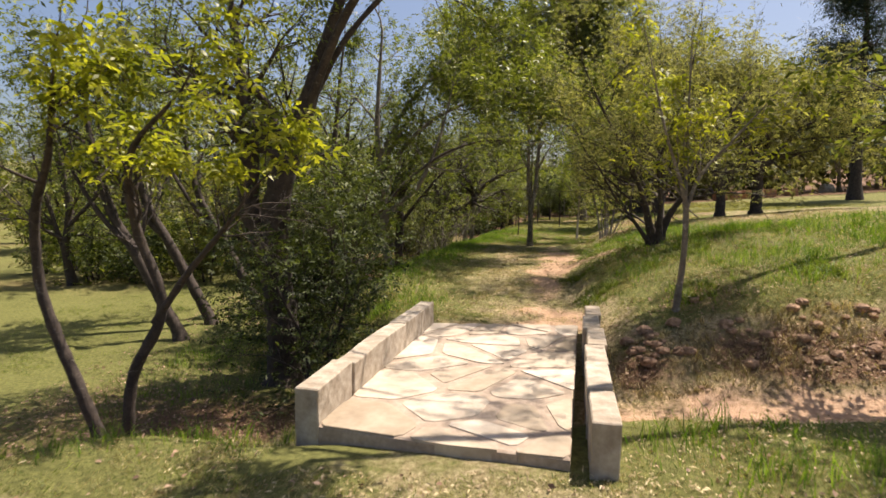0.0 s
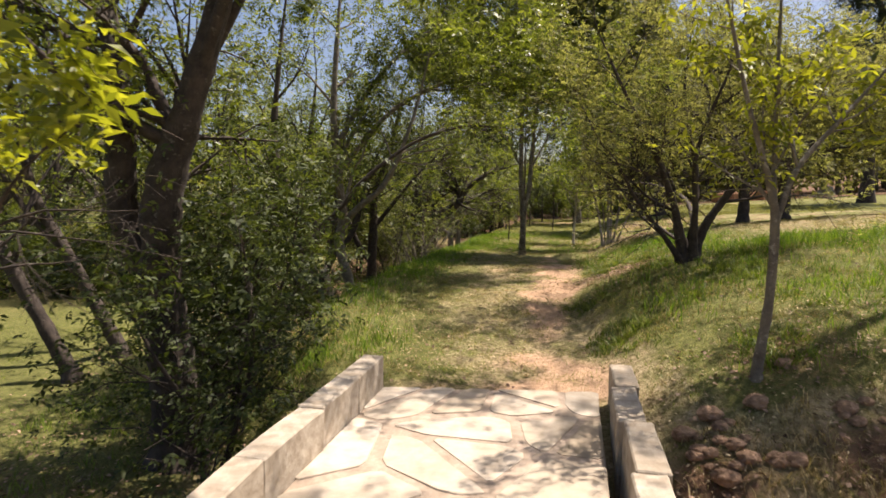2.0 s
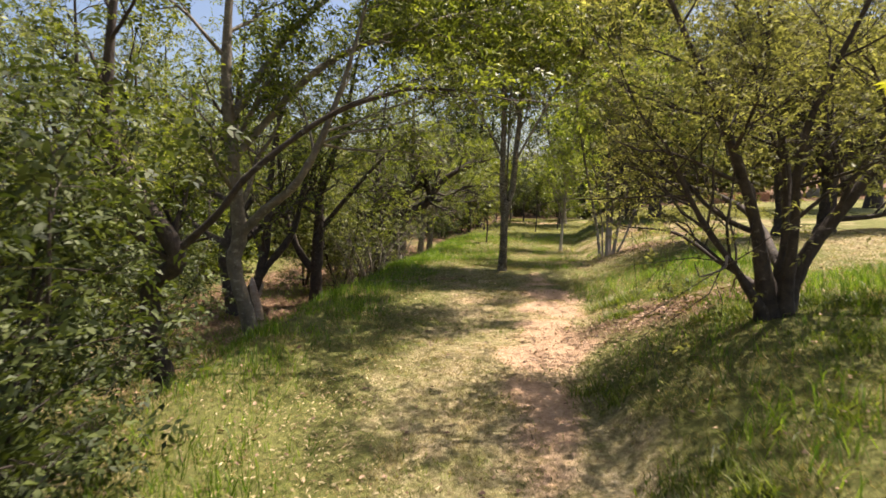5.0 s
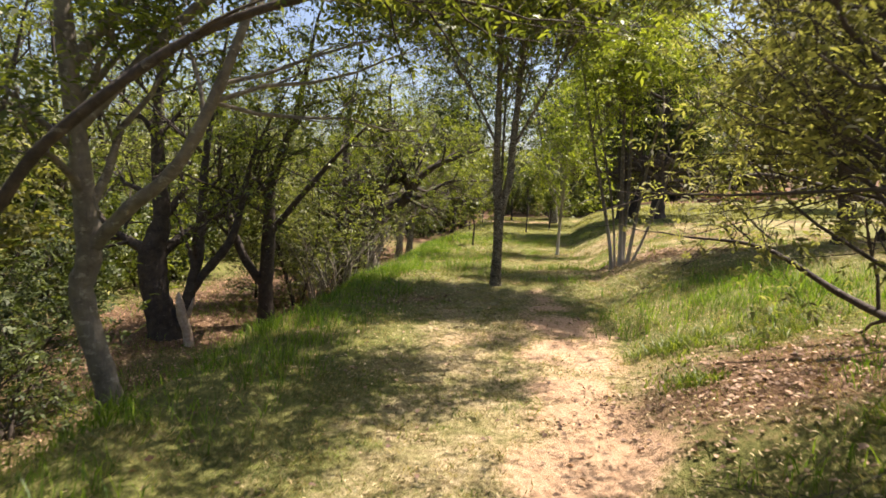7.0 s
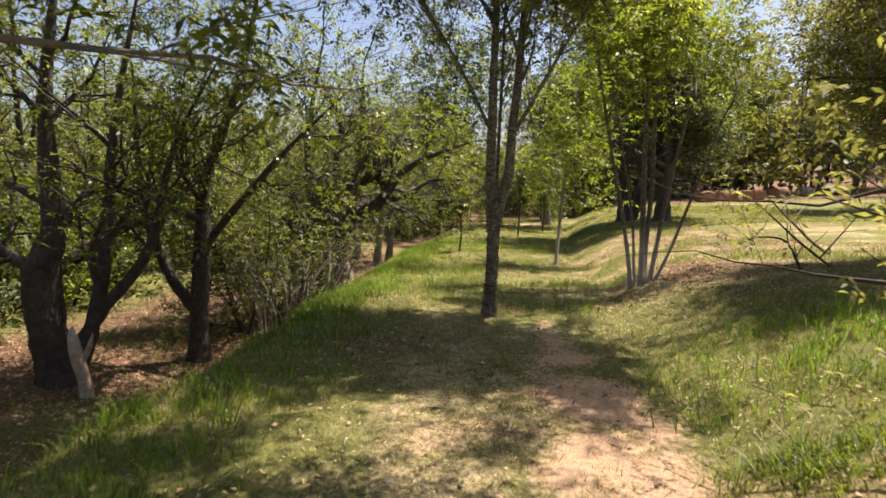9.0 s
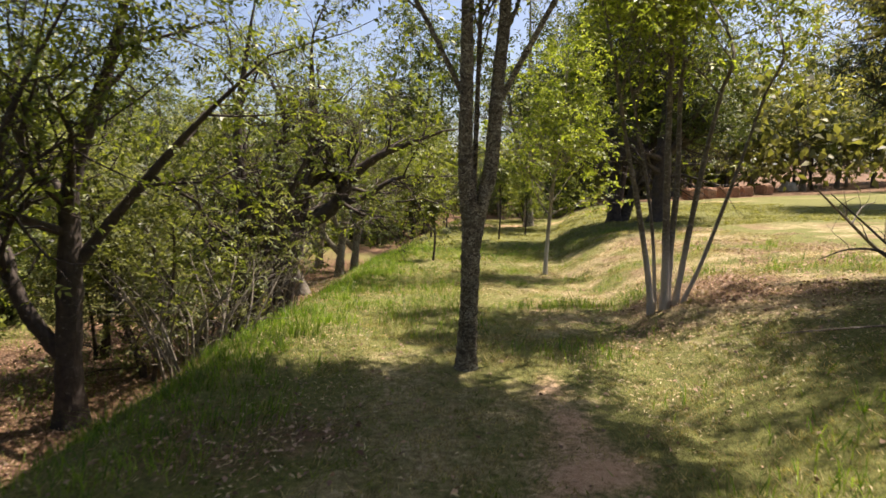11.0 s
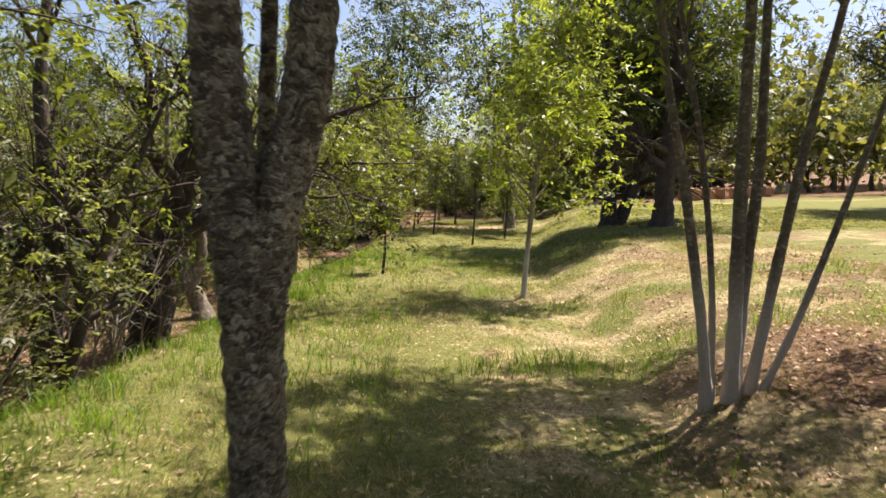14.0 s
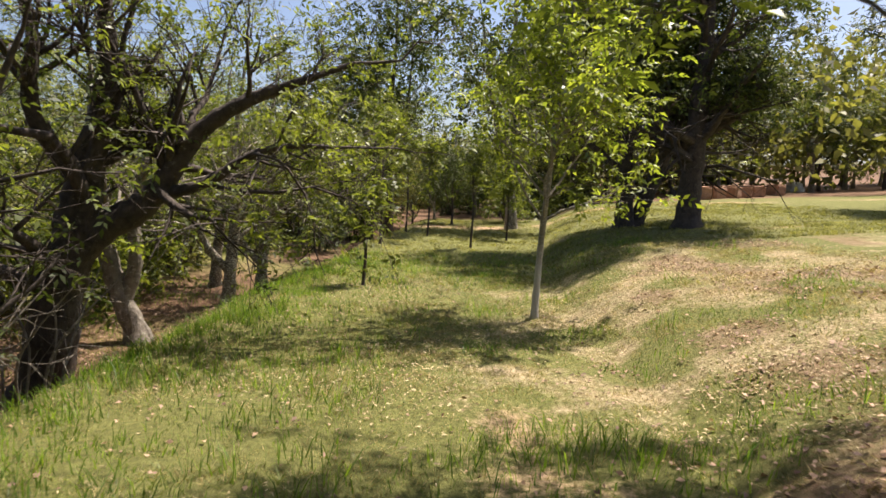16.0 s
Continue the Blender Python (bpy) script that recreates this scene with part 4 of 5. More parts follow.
# an unseen tree whose crown and overhead fork throw shade across the near grass
tree("shade_tree", "unseen leafy tree beside the bridge casting dappled shade on the grass", 4.9, 5.1,
     [[(0, 0, 0, 0.09), (0.1, 0, 1.2, 0.08), (0, 0, 2.6, 0.06), (-0.3, 0, 4.6, 0.02)],
      [(0.05, 0, 2.0, 0.06), (-1.2, -0.2, 3.6, 0.05), (-2.6, -0.4, 4.4, 0.045), (-3.6, -0.5, 4.5, 0.04), (-4.2, -0.9, 4.6, 0.03), (-4.8, -1.4, 4.7, 0.02)],
      [(-3.5, -0.5, 4.5, 0.035), (-4.1, -0.3, 4.6, 0.03), (-4.9, -0.2, 4.7, 0.02), (-5.6, -0.3, 4.8, 0.01)]],
     rules(16, 1.4, 2, (4, 4), 0.15, 0.02, 0.5, (0.6, 1.2)), (6, 0.12, 0.1, 0.42, M_LEAF_MID), M_BARK_DARK, 80, bare=(1, 2))
# a second unseen tree, added only to shade the bank slope
tree("shade_tree", "unseen leafy tree above the eroded bank, added to shade the slope", 6.9, 8.1,
     [[(0, 0, 0, 0.1), (-0.2, 0, 1.4, 0.09), (-0.8, -0.1, 3.2, 0.07), (-1.6, -0.2, 4.9, 0.04), (-2.3, -0.3, 6.0, 0.015)]],
     rules(16, 1.3, 2, (4, 4), 0.15, 0.03, 0.72, (0.6, 1.2)), (2, 0.12, 0.08, 0.42, M_LEAF_MID), M_BARK_DARK, 81, leaf_floor=4.6)

# young saplings along the far track
for i, (sx, sy, hh) in enumerate([(3.15, 26.0, 1.3), (5.85, 31.2, 2.3), (5.1, 33.5, 2.2), (4.6, 34.5, 2.4), (3.7, 31.5, 3.2), (7.2, 33.0, 1.6), (8.0, 36.0, 2.0)]):
    tree("young_sapling", "thin young sapling planted in the mown grass", sx, sy,
         [[(0, 0, 0, 0.028), (0.03, 0, 0.4 * hh, 0.024), (0.0, 0, 0.8 * hh, 0.014), (0.05, 0, hh, 0.006)]],
         rules(10, 0.3 * hh, 1, (4,), 0.15, 0.08, 0.45, (0.4, 1.0)), (4, 0.06, 0.09, 0.42, M_LEAF_MID), M_BARK_DARK, 90 + i, "sapling", "young saplings by the track")

# woodland round about
rng = np.random.default_rng(77)
kinds = []
for i, (leaf, bark, hgt, dens) in enumerate([(M_LEAF_MID, M_BARK_DARK, 6.0, 5), (M_LEAF_DARK, M_BARK, 7.0, 5), (M_LEAF_GREY, M_BARK_GREY, 6.5, 5), (M_LEAF_DARK, M_BARK_DARK, 7.0, 6), (M_LEAF_FAR, M_BARK_DARK, 5.0, 5)]):
    lean = 0.1 * (i - 2)
    kinds.append((leaf, bark, [[(0, 0, 0, 0.13), (lean, 0, 0.18 * hgt, 0.1), (0.5 * lean, 0.1, 0.4 * hgt, 0.08), (2 * lean, 0, 0.7 * hgt, 0.04), (3 * lean, 0, hgt, 0.015)],
                               [(lean, 0, 0.16 * hgt, 0.07), (-0.5, 0.2, 0.36 * hgt, 0.055), (-1.0, 0.3, 0.7 * hgt, 0.015)],
                               [(0.5 * lean, 0, 0.3 * hgt, 0.06), (0.7, -0.2, 0.5 * hgt, 0.045), (1.2, -0.2, 0.8 * hgt, 0.012)]],
                  rules(6, 2.1, 2, (4, 3), 0.2, 0.03, 0.3, (0.5, 1.2), 0.95, 1, 7, 3), (dens, 0.22, 0.125, 0.5, leaf)))
WOOD_LABEL = "woodland tree with a dark trunk and loose green crown"
protos = [None] * len(kinds)
spots = []


def open_ground(px, py):
    """The terrace, the meadow and the sunny clearing, where no woodland stands."""
    u = np.interp(py, EDGE_Y, EDGE_X) - px
    meadow = u < 2.0 and py < 34 + 0.25 * max(px, 0)
    clearing = px > 10 and py < 0.75 * px + 34 and py < 58
    return meadow or clearing


def scatter(n, gap, areas, taken):
    got = []
    for k in range(n * 14):
        if len(got) >= n:
            break
        x0, x1, y0, y1 = areas[rng.integers(len(areas))]
        px, py = rng.uniform(x0, x1), rng.uniform(y0, y1)
        if open_ground(px, py) or min([math.hypot(px - q[0], py - q[1]) for q in got] + [99]) < gap:
            continue
        if min([math.hypot(px - q[0], py - q[1]) for q in taken] + [99]) < 0.9:
            continue
        got.append((px, py))
    return got


KEY = [(-2.0, 7.7), (-1.5, 9.6), (-2.1, 8.9), (-2.6, 17.2), (-1.3, 18.1), (-0.25, 21.0), (0.0, 23.0), (0.25, 25.0)]
thin = []
for i in range(3):
    leaf, bark, stems, bo, le = kinds[i]
    thin.append((leaf, (M_BARK_DARK, M_BARK, M_BARK_DARK)[i], stems, rules(7, 1.9, 2, (5, 4), 0.22, 0.03, 0.35, (0.5, 1.2), 0.5, 1, 8, 4), (3, 0.13, 0.1, 0.45, leaf)))
thin_protos = [None] * 3
for k, (px, py) in enumerate(scatter(22, 2.3, [(-13, -4.0, 15.5, 40)], KEY)):
    i = k % 3
    if thin_protos[i] is None:
        thin_protos[i] = tree("lowland_tree", "slim dark-trunked tree with thin foliage on lower ground", px, py, thin[i][2], thin[i][3], thin[i][4], thin[i][1], 230 + i, "tree", "lowland trees")
    else:
        c = copy_thing(thin_protos[i], pose(px, py, gz(px, py) - 0.05, rng.uniform(-6, 6), rng.uniform(-6, 6), rng.uniform(0, 360)))
        sc = rng.uniform(0.75, 1.1)
        c.scale = (sc, sc, sc * rng.uniform(0.9, 1.1))
    KEY.append((px, py))
spots = scatter(6, 3.0, [(-30, -14, 24, 50)], KEY) + scatter(48, 2.1, [(-9, 14, 36, 50), (4, 26, 40, 60)], KEY) + scatter(38, 2.8, [(22, 52, 36, 72)], KEY)
for k, (px, py) in enumerate(spots):
    i = k % len(kinds)
    leaf, bark, stems, bo, le = kinds[i]
    s = rng.uniform(0.75, 1.1) if px < 4 else rng.uniform(1.0, 1.6)
    far = py - 16.65
    if abs(px - 2.87 - 0.17 * far) < 0.1 * far:
        s = min(s, (0.085 * far + 1.0) / 7.6)
    if protos[i] is None:
        protos[i] = tree("woodland_tree", WOOD_LABEL, px, py, stems, bo, le, bark, 200 + i, "tree", "woodland trees")
        protos[i].scale = (s, s, s)
    else:
        c = copy_thing(protos[i], pose(px, py, gz(px, py) - 0.05, 0, 0, rng.uniform(0, 360)))
        c.scale = (s, s, s * rng.uniform(0.9, 1.1))

# undergrowth among the trees
under = [None, None, None]
for k, (px, py) in enumerate(scatter(64, 1.2, [(-10, -4.4, 16, 34), (-6, -0.6, 26, 40)], KEY) + scatter(48, 1.7, [(-7, 14, 35, 46), (8, 30, 40, 60)], spots) + scatter(16, 2.8, [(-22, -11, 13, 40)], KEY)):
    i = k % 3
    if under[i] is None:
        hh = (1.5, 2.0, 1.2)[i]
        under[i] = tree("undergrowth_bush", "tangled leafy undergrowth bush beneath the trees", px, py,
                        [[(0.1 * math.cos(a), 0.1 * math.sin(a), 0, 0.025), (0.35 * math.cos(a), 0.35 * math.sin(a), 0.45 * hh, 0.018), (0.7 * math.cos(a), 0.7 * math.sin(a), hh, 0.006)] for a in (0.3 + i, 1.9 + i, 3.1 + i, 4.6 + i)],
                        rules(6, 0.75, 1, (4,), 0.22, 0.02, 0.08, (0.5, 1.2), 1.0, 0, 6, 3), (4, 0.14, 0.115, 0.45, (M_LEAF_DARK, M_LEAF_FAR, M_LEAF_MID)[i]), M_BARK_DARK, 260 + i, "bush", "undergrowth bushes")
    else:
        s = rng.uniform(0.7, 1.4)
        c = copy_thing(under[i], pose(px, py, gz(px, py) - 0.05, 0, 0, rng.uniform(0, 360)))
        c.scale = (s, s, s * rng.uniform(0.8, 1.2))


def far_belt():
    """Distant woodland closing the view all round."""
    g = np.random.default_rng(88)
    tips = []
    for k in range(520):
        a = g.uniform(-1.45, 1.2)
        d = g.uniform(58, 95)
        x, y = d * math.sin(a), d * math.cos(a)
        hh = g.uniform(2.6, 4.6) if a < -0.25 else g.uniform(3.0, 6.0) if a < 0.3 else g.uniform(8.0, 15.0)
        z0 = gz(x, y)
        m = 70
        q = g.normal(size=(m, 3))
        q /= np.linalg.norm(q, axis=1)[:, None]
        q *= g.uniform(0.6, 1.0, m)[:, None]
        tips.append(np.array([x, y, z0 + hh * 0.5]) + q * np.array([2.4, 2.4, hh * 0.5]))
    me = leaf_mesh("far_woodland", np.concatenate(tips), g, 2, 0.3, 0.75, 0.6, M_LEAF_FAR)
    return tagged(new("far_woodland", me), "distant belt of mixed green woodland on the hillside", "woodland", kind="stuff")


far_belt()
tree("pine_tree", "tall dark pine standing high on the slope", 21.5, 32.5,
     [[(0, 0, 0, 0.3), (0, 0, 4, 0.22), (0.1, 0, 8, 0.13), (0.1, 0, 12.2, 0.03)]],
     rules(60, 2.6, 1, (7,), 0.12, 0.04, 0.3, (1.1, 1.6)), (11, 0.22, 0.3, 0.14, M_LEAF_PINE), M_BARK_DARK, 95)


# ---- the bridge ----
BR_NL, BR_NR, BR_FR, BR_FL = (-0.79, 3.80), (0.70, 3.30), (1.50, 6.80), (-0.10, 6.93)
DECK_Z = 0.055


def clip(poly, a, b, c):
    """Keep the part of poly where a*x + b*y <= c."""
    out = []
    for i, p in enumerate(poly):
        q = poly[(i + 1) % len(poly)]
        dp, dq = a * p[0] + b * p[1] - c, a * q[0] + b * q[1] - c
        if dp <= 0:
            out.append(p)
        if dp * dq < 0:
            t = dp / (dp - dq)
            out.append((p[0] + (q[0] - p[0]) * t, p[1] + (q[1] - p[1]) * t))
    return out


def slab(poly, z0, z1, rng, chamfer=0.012):
    """A flat stone with a slightly uneven chamfered top."""
    bm = bmesh.new()
    n = len(poly)
    cx, cy = sum(p[0] for p in poly) / n, sum(p[1] for p in poly) / n
    low = [bm.verts.new((x, y, z0)) for x, y in poly]
    mid = [bm.verts.new((x, y, z1 - chamfer * 0.6)) for x, y in poly]
    top = []
    for x, y in poly:
        d = math.hypot(x - cx, y - cy) + 1e-6
        k = 1 - chamfer / d
        top.append(bm.verts.new((cx + (x - cx) * k, cy + (y - cy) * k, z1 + rng.uniform(-0.003, 0.003))))
    for i in range(n):
        j = (i + 1) % n
        bm.faces.new((low[i], low[j], mid[j], mid[i]))
        bm.faces.new((mid[i], mid[j], top[j], top[i]))
    bm.faces.new(top)
    bm.faces.new(low[::-1])
    return bm


def block(length, width, height, rng):
    """A rough-hewn stone block about the origin's foot, long in y."""
    bm = bmesh.new()
    bmesh.ops.create_cube(bm, size=1.0)
    bmesh.ops.scale(bm, vec=(width, length, height), verts=bm.verts)
    bmesh.ops.bevel(bm, geom=bm.edges[:], offset=0.008, segments=1, affect="EDGES")
    bmesh.ops.subdivide_edges(bm, edges=[e for e in bm.edges if e.calc_length() > 0.12], cuts=3, use_grid_fill=True)
    s = rng.uniform(0, 50)
    for v in bm.verts:
        o = noise.noise_vector(v.co * 9 + Vector((s, s, s))) * 0.006 + noise.noise_vector(v.co * 3 + Vector((s, 0, s))) * 0.007
        v.co += o
    bmesh.ops.translate(bm, vec=(0, 0, height / 2), verts=bm.verts)
    return bm


def build_bridge():
    rng = random.Random(4)
    e = tagged(empty("stone_bridge", 0, 0, 0), "small footbridge of cream crazy-paved flagstones with low block parapets", "bridge")
    deck = [BR_NL, (0.0, 3.50), BR_NR, BR_FR, BR_FL]
    part("deck", slab(deck, -0.16, DECK_Z - 0.003, rng, 0.02), M_MORTAR, e, "sandy mortar bed of the deck")
    seeds = []
    while len(seeds) < 26:
        s, t = rng.random(), rng.random()
        x = (BR_NL[0] * (1 - s) + BR_NR[0] * s) * (1 - t) + (BR_FL[0] * (1 - s) + BR_FR[0] * s) * t
        y = (BR_NL[1] * (1 - s) + BR_NR[1] * s) * (1 - t) + (BR_FL[1] * (1 - s) + BR_FR[1] * s) * t
        if all(math.hypot(x - q[0], (y - q[1]) * 0.75) > rng.choice((0.17, 0.26, 0.36, 0.5)) for q in seeds):
            seeds.append((x, y))
    for i, p in enumerate(seeds):
        poly = deck
        for j, q in enumerate(seeds):
            if i != j:
                a, b = q[0] - p[0], q[1] - p[1]
                g = math.hypot(a, b)
                c = (q[0] ** 2 + q[1] ** 2 - p[0] ** 2 - p[1] ** 2) / 2 - rng.uniform(0.015, 0.06) * g
                poly = clip(poly, a, b, c)
        if len(poly) < 3:
            continue
        # round the corners a little
        cut = []
        for k, v in enumerate(poly):
            w, u = poly[k - 1], poly[(k + 1) % len(poly)]
            for o in (w, u):
                d = math.hypot(o[0] - v[0], o[1] - v[1])
                f = min(0.3, 0.04 / (d + 1e-6))
                cut.append((v[0] + (o[0] - v[0]) * f + rng.uniform(-0.006, 0.006), v[1] + (o[1] - v[1]) * f + rng.uniform(-0.006, 0.006)))
        part("flagstone", slab(cut, -0.05, DECK_Z + rng.uniform(0.0, 0.003), rng, 0.004), M_STONE, e)
    for a, b, sizes, top in (((-0.865, 3.80), (-0.175, 6.95), (0.62, 0.66, 0.68, 0.6, 0.55), 0.29), ((0.86, 3.18), (1.61, 6.68), (0.56, 0.6, 0.58, 0.62, 0.6, 0.5), 0.30)):
        d = Vector((b[0] - a[0], b[1] - a[1], 0))
        k = d.length / sum(sizes)
        d.normalize()
        s = 0.0
        for size in sizes:
            size *= k
            h = 0.46 + rng.uniform(-0.012, 0.012)
            ob = part("parapet_block", block(size - 0.012, 0.155, h, rng), M_BLOCK, e)
            p = Vector((a[0], a[1], top - 0.46)) + d * (s + size / 2)
            ob.matrix_basis = pose(p.x + rng.uniform(-0.008, 0.008), p.y, p.z, rng.uniform(-1, 1), rng.uniform(-1.5, 1.5), math.degrees(math.atan2(d.y, d.x)) - 90 + rng.uniform(-1.2, 1.2))
            s += size
    return e


build_bridge()


# ---- fallen wood, stones, bales, fence ----
def bare_branch(name, label, x, y, stems, bark, seed, category="branch", twigs=5):
    rng = np.random.default_rng(seed)
    W, tips = Wood(), []
    P = rules(0, 0, 1, (3,), 0.25, 0.0)
    for s in stems:
        c = curve_points(s, 5)
        W.tube(c[:, :3], c[:, 3], 7)
        for k in range(twigs):
            i = rng.integers(2, len(c) - 1)
            bough(W, tips, rng, c[i, :3], twist(unit(c[i, :3] - c[i - 1, :3]), rng.uniform(0.5, 1.1), rng), rng.uniform(0.2, 0.55), c[i, 3] * 0.5, 0, P)
    ob = new(name, W.mesh(name, bark))
    ob.location = (x, y, gz(x, y))
    return tagged(ob, label, category, kind="stuff" if name == "brushwood" else "")


bare_branch("fallen_branch", "bare curved dead branch lying on dry grass", 5.65, 16.1,
            [[(0.1, 0, -0.05, 0.0180), (0.02, 0, 0.12, 0.0168), (-0.15, 0, 0.35, 0.0132), (-0.45, 0, 0.38, 0.0072), (-0.7, 0, 0.3, 0.0030)],
             [(0.6, 0, -0.05, 0.0150), (0.2, 0.2, 0.3, 0.0120), (-0.1, 0.3, 0.58, 0.0084), (-0.4, 0.3, 0.8, 0.0036)],
             [(0.35, 0.1, 0.15, 0.0108), (0.6, 0.1, 0.45, 0.0072), (0.85, 0.1, 0.75, 0.0030)]], M_BARK_DARK, 301)
bare_branch("fallen_branch", "broken pale-tipped dead branch sticking out of the slope", 7.3, 18.2,
            [[(0.4, -0.2, -0.05, 0.0240), (0.1, 0, 0.2, 0.0210), (-0.2, 0.1, 0.5, 0.0168), (-0.6, 0.2, 0.9, 0.0096)],
             [(-0.2, 0.1, 0.5, 0.0120), (0.1, 0.3, 0.7, 0.0072), (0.35, 0.4, 0.75, 0.0036)]], M_BARK_GREY, 302)
bare_branch("brushwood", "tangle of thin dead twigs at the gully edge", 0.0, 17.9,
            [[(0.3 * math.cos(a), 0.3 * math.sin(a), -0.02, 0.012), (0.5 * math.cos(a), 0.5 * math.sin(a), 0.4, 0.01), (0.8 * math.cos(a + 0.4), 0.8 * math.sin(a + 0.4), 0.9, 0.004)] for a in np.arange(0, 6.2, 0.7)], M_BARK_GREY, 303, "brushwood", 6)
bare_branch("brushwood", "tangle of thin dead twigs below the grass edge", -0.6, 19.6,
            [[(0.3 * math.cos(a), 0.3 * math.sin(a), -0.02, 0.012), (0.5 * math.cos(a), 0.5 * math.sin(a), 0.5, 0.01), (0.9 * math.cos(a + 0.4), 0.9 * math.sin(a + 0.4), 1.1, 0.004)] for a in np.arange(0.2, 6.2, 0.6)], M_BARK_GREY, 304, "brushwood", 6)

for k, (bx, by) in enumerate([(-0.35, 18.7), (-0.1, 21.3), (0.15, 22.3), (-0.9, 20.6)]):
    bare_branch("brushwood", "thicket of grey bare twigs among the edge shrubs", bx, by,
                [[(0.25 * math.cos(a), 0.25 * math.sin(a), -0.02, 0.014), (0.4 * math.cos(a), 0.4 * math.sin(a), 0.6, 0.011), (0.9 * math.cos(a + 0.5), 0.9 * math.sin(a + 0.5), 1.3, 0.004)] for a in np.arange(0.3 * k, 6.2, 0.65)], M_BARK_GREY, 310 + k, "brushwood", 7)


def boulder(name, label, x, y, sx, sy, sz, mat, seed, category="rock", sink=0.3):
    bm = bmesh.new()
    bmesh.ops.create_icosphere(bm, subdivisions=3, radius=1.0)
    for v in bm.verts:
        n = v.co.normalized()
        v.co = n * (1 + 0.28 * noise.noise(n * 1.7 + Vector((seed, 0, 0))) + 0.1 * noise.noise(n * 5 + Vector((0, seed, 0))))
        v.co = Vector((v.co.x * sx, v.co.y * sy, v.co.z * sz))
    me = bpy.data.meshes.new(name)
    bm.to_mesh(me)
    bm.free()
    me.materials.append(mat)
    ob = new(name, me)
    ob.location = (x, y, gz(x, y) + sz * (1 - 2 * sink))
    return tagged(ob, label, category)


bare_branch("tree_stump", "pale broken stump standing against the stout tree", -2.15, 16.7, [[(0.06, 0, -0.1, 0.085), (0.02, 0, 0.2, 0.07), (-0.05, 0, 0.45, 0.075), (-0.09, 0, 0.68, 0.05), (-0.1, 0.02, 0.78, 0.012)], [(-0.02, 0.03, 0.35, 0.035), (0.06, 0.05, 0.55, 0.03), (0.1, 0.05, 0.7, 0.008)]], M_WOOD_RAW, 305, "stump", 0)
# boulder shape stands in for a white thing of unknown kind
boulder("rock", "boulder shape in place of an unidentified white thing up the slope", 37.0, 60.0, 0.75, 0.6, 0.6, M_PALE_LUMP, 9)
for i, (bx, by) in enumerate([(20.1, 45.0), (21.4, 45.8), (22.6, 46.2), (23.8, 47.0), (25.2, 48.0), (27.9, 50.0), (24.0, 27.5), (25.4, 28.0), (27.6, 29.2)]):
    bm = bmesh.new()
    bmesh.ops.create_cube(bm, size=1.0)
    bmesh.ops.scale(bm, vec=(0.95, 0.75, 0.68), verts=bm.verts)
    bmesh.ops.bevel(bm, geom=bm.edges[:], offset=0.08, segments=3, affect="EDGES")
    bmesh.ops.subdivide_edges(bm, edges=[q for q in bm.edges if q.calc_length() > 0.3], cuts=4, use_grid_fill=True)
    for v in bm.verts:
        v.co += noise.noise_vector(v.co * 4 + Vector((i * 3.1, 0, 0))) * 0.05
    me = bpy.data.meshes.new("straw_bale")
    bm.to_mesh(me)
    bm.free()
    me.materials.append(M_BALE)
    ob = new("straw_bale", me)
    ob.matrix_basis = pose(bx, by, gz(bx, by) + 0.31, 0, 0, 20 * i)
    tagged(ob, "weathered brown straw bale at the edge of the clearing", "bale", "straw bales")

# clods on the eroded bank
rng = random.Random(9)
for i in range(90):
    cx, cy = rng.uniform(1.75, 6.5), rng.gauss(5.65, 0.22)
    r = rng.uniform(0.02, 0.06)
    boulder("soil_clod", "crumbling clod of reddish soil on the bank", cx, cy, r * 1.3, r, r * 0.8, M_SOIL, i * 1.7, "clod")["group"] = "clods of soil on the bank"

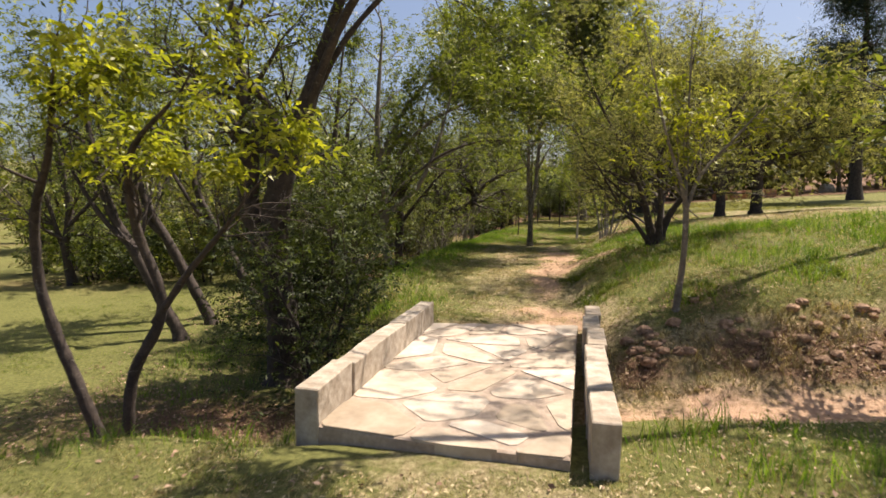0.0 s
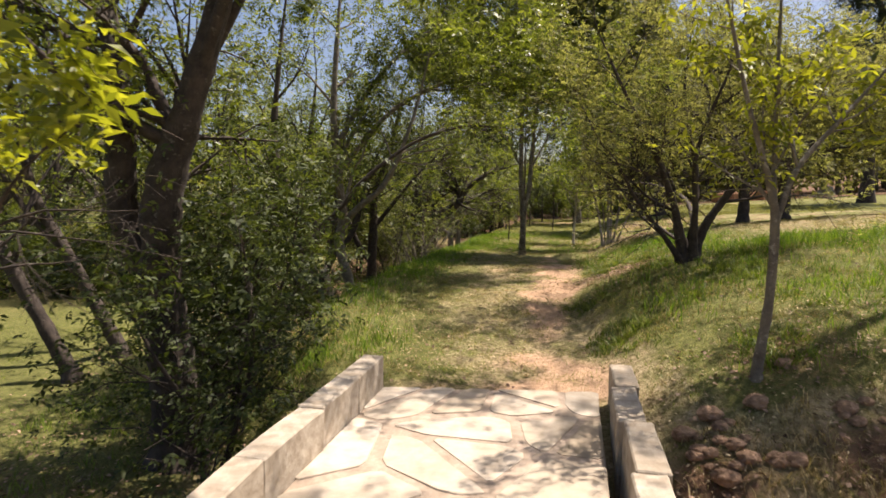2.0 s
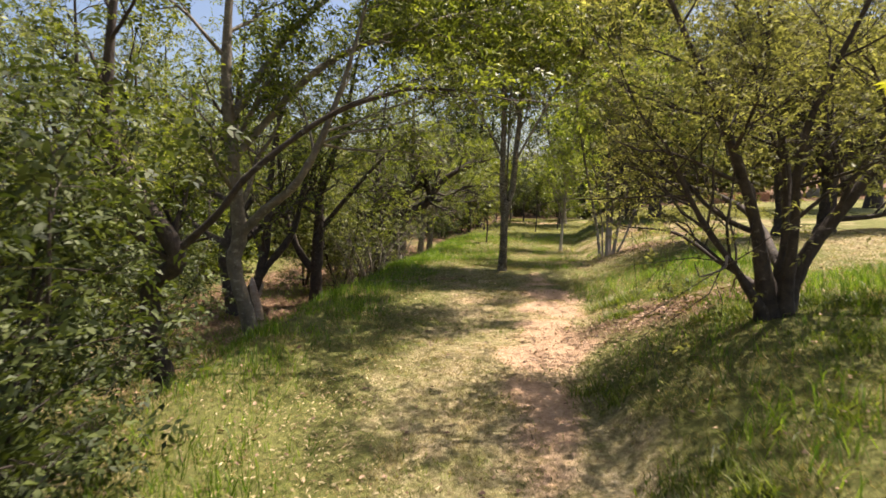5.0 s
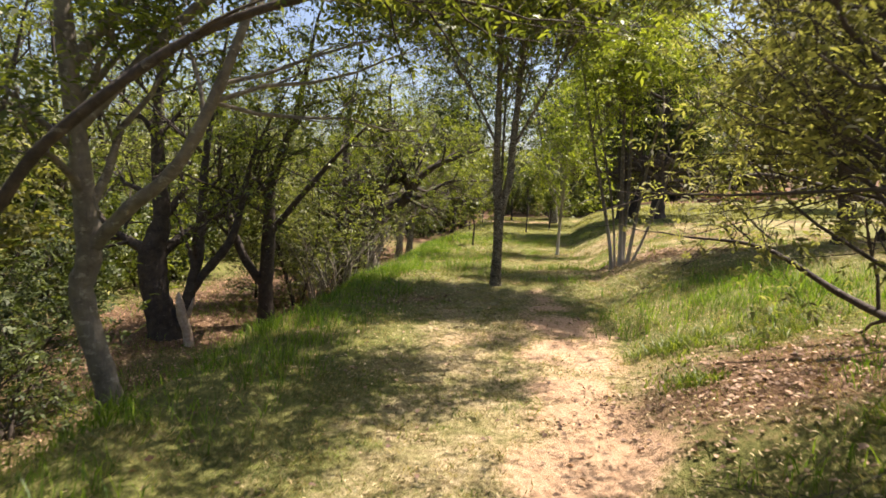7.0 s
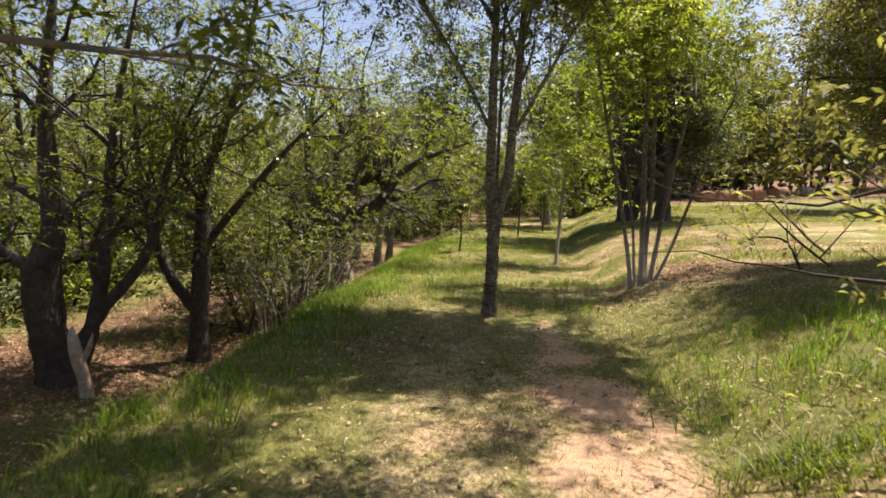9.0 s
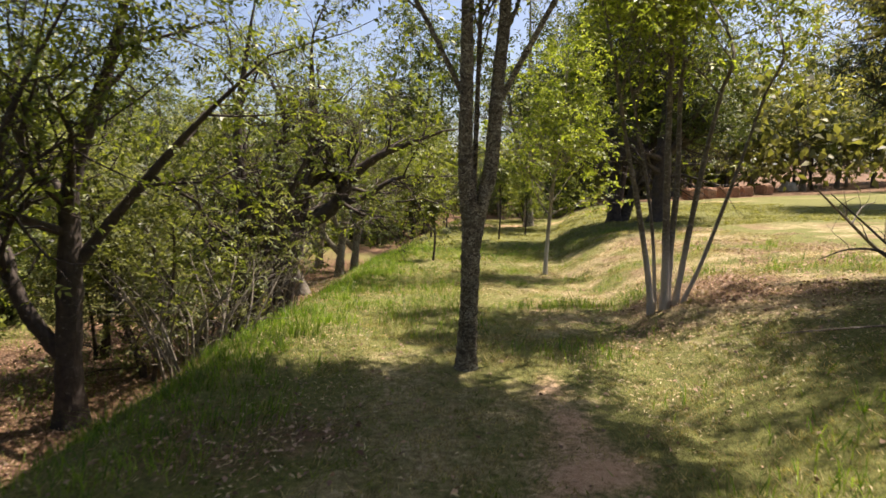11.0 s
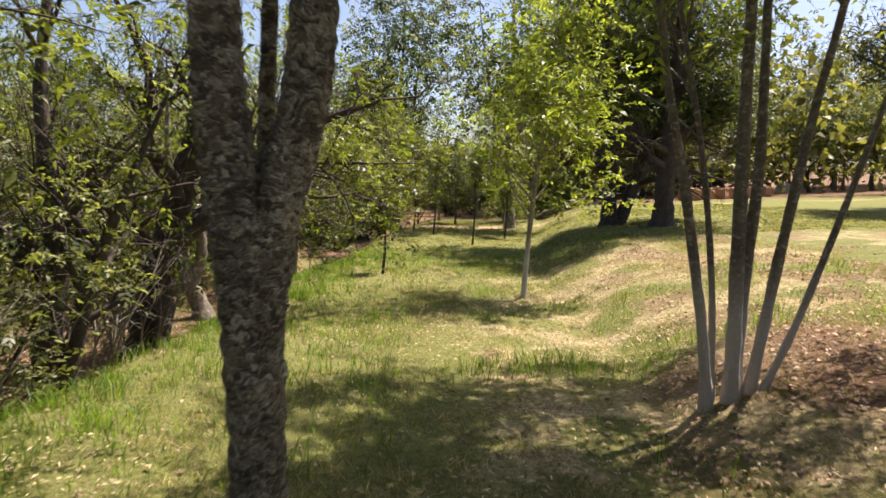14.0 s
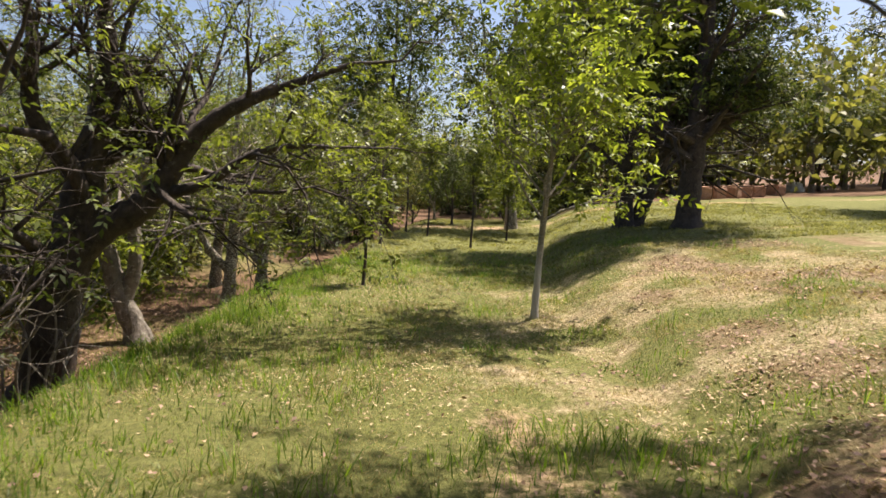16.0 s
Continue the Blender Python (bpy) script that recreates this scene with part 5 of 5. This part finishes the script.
# ---- grass and leaf litter ----
def blades(name, label, n, box, keep, height, width, mat, seed, lean=0.5):
    g = np.random.default_rng(seed)
    x, y = g.uniform(box[0], box[1], n), g.uniform(box[2], box[3], n)
    tuft = np.clip(2.6 * lattice(x, y, 7.0, seed) + 1.2 * lattice(x, y, 1.7, seed + 1) - 1.35, 0.06, 1.3)
    k = g.random(n) < keep(x, y) * tuft
    on_deck = (y > 3.25) & (y < 6.95) & (x > -0.95 + 0.215 * (y - 3.8)) & (x < 0.98 + 0.214 * (y - 3.2))
    k &= ~on_deck
    x, y = x[k], y[k]
    n = len(x)
    z = ground_z(x, y)
    h = height * g.uniform(0.4, 1.3, n) * (0.45 + 1.1 * lattice(x, y, 2.2, 31))
    a = g.uniform(0, 2 * np.pi, n)
    w = width * g.uniform(0.6, 1.4, n)
    dx, dy = np.cos(a), np.sin(a)
    lx, ly = g.normal(size=n) * lean * h, g.normal(size=n) * lean * h
    b0 = np.stack((x - dy * w, y + dx * w, z - 0.01), -1)
    b1 = np.stack((x + dy * w, y - dx * w, z - 0.01), -1)
    t = np.stack((x + lx, y + ly, z + h * (1 - 0.2 * lean)), -1)
    if height < 0.06:
        v = np.stack((b0, b1, t), 1).reshape(-1, 3)
        loops, sizes = np.arange(3 * n), np.full(n, 3)
    else:
        m0 = np.stack((x - dy * w * 0.7 + lx * 0.35, y + dx * w * 0.7 + ly * 0.35, z + h * 0.6), -1)
        m1 = np.stack((x + dy * w * 0.7 + lx * 0.35, y - dx * w * 0.7 + ly * 0.35, z + h * 0.6), -1)
        v = np.stack((b0, b1, m1, m0, t), 1).reshape(-1, 3)
        o = 5 * np.arange(n)[:, None]
        loops = np.concatenate((o, o + 1, o + 2, o + 3, o + 3, o + 2, o + 4), 1).ravel()
        sizes = np.tile([4, 3], n)
    return tagged(new(name, quick_mesh(name, v, loops, sizes, mat)), label, "grass", kind="stuff")


def far_fade(x, y):
    return np.clip(1.1 - 0.018 * np.maximum(y - 14, 0), 0.2, 1)


blades("lush_grass", "long fresh green grass on the terrace edge and slope", 500000, (-4.0, 8.5, 2.2, 30), lambda x, y: np.clip(lush_mask(x, y) * 1.5 - 0.42, 0, 1) * far_fade(x, y) * (1 - np.clip(dirt_mask(x, y), 0, 1)), 0.13, 0.0032, M_LUSH, 61, 0.5)
blades("short_grass", "short dry meadow grass and stubble", 1250000, (-3.0, 9.5, 1.0, 27), lambda x, y: far_fade(x, y) * np.clip(1.0 - 1.3 * dirt_mask(x, y) - 0.75 * litter_mask(x, y), 0.02, 1) * (0.25 + 0.75 * lattice(x, y, 1.1, 33)), 0.032, 0.0032, M_DRYGRASS, 62, 1.0)
blades("green_grass", "short green grass among the dry stubble", 720000, (-8.0, 8.5, 1.0, 30), lambda x, y: far_fade(x, y) * np.clip(1.0 - 1.4 * dirt_mask(x, y) - 0.85 * litter_mask(x, y), 0, 1) * np.clip(lattice(x, y, 0.8, 34) * 1.4 - 0.15 + 0.5 * lush_mask(x, y), 0, 1), 0.04, 0.0032, M_GRASS, 63, 0.9)

blades("far_grass", "mown grass on the far slope and clearing", 260000, (1.0, 18.0, 26, 40), lambda x, y: np.clip(1.0 - 1.2 * dirt_mask(x, y) - 0.5 * litter_mask(x, y), 0.05, 1) * (0.3 + 0.7 * lattice(x, y, 0.6, 43)) * (x > np.interp(y, EDGE_Y, EDGE_X) - 1), 0.055, 0.011, M_MEADOW, 68, 0.9)
blades("bank_grass", "coarse brown dry grass hanging on the eroded bank", 17000, (1.5, 7.5, 5.15, 5.95), lambda x, y: 0.25 + 0.75 * lattice(x, y, 2.4, 36), 0.07, 0.0035, M_STRAW, 65, 1.0)
blades("weeds", "dark green weed clumps along the path side", 70000, (1.7, 4.2, 6.2, 12.5), lambda x, y: np.clip(step((lattice(x, y, 1.5, 37) - 0.5) * 4) * (1 - 1.3 * dirt_mask(x, y)), 0, 1), 0.07, 0.004, M_GRASS, 66, 1.0)


def strewn(name, label, category, n, box, keep, size, slim, mat, seed):
    """Scraps lying about flat on the ground."""
    g = np.random.default_rng(seed)
    x, y = g.uniform(box[0], box[1], n), g.uniform(box[2], box[3], n)
    on_deck = (y > 3.25) & (y < 6.95) & (x > -0.95 + 0.215 * (y - 3.8)) & (x < 0.98 + 0.214 * (y - 3.2))
    k = (g.random(n) < keep(x, y)) & ~on_deck
    x, y = x[k], y[k]
    n = len(x)
    c = np.stack((x, y, ground_z(x, y) + g.uniform(0.006, 0.022, n)), -1)
    along = g.normal(size=(n, 3)) * np.array([1, 1, 0.22])
    along /= np.linalg.norm(along, axis=1)[:, None]
    nor = g.normal(size=(n, 3)) * 0.35 + UP
    me = leaf_blades(name, c, along, nor, size * g.uniform(0.5, 1.3, n), slim, mat)
    return tagged(new(name, me), label, category, kind="stuff")


strewn("leaf_litter", "curled dry brown fallen leaves scattered on the ground", "leaf litter", 300000, (-5, 10, 2, 27),
       lambda x, y: np.clip(litter_mask(x, y) * 1.2 - 0.06, 0.035, 1) * 0.8, 0.04, 0.6, M_LITTER, 64)


def bare_turf(x, y):
    return np.clip(0.15 + 0.8 * step((lattice(x, y, 0.9, 38) - 0.35) * 2.5) - 0.5 * lush_mask(x, y) - 1.2 * dirt_mask(x, y), 0.03, 1) * (x > np.interp(y, EDGE_Y, EDGE_X) - 0.3) * 0.75


strewn("straw_litter", "scattered pale straw and dry leaf scraps in the turf", "straw", 300000, (-2.5, 9.5, 1.5, 27), bare_turf, 0.036, 0.24, M_STRAW_PALE, 67)
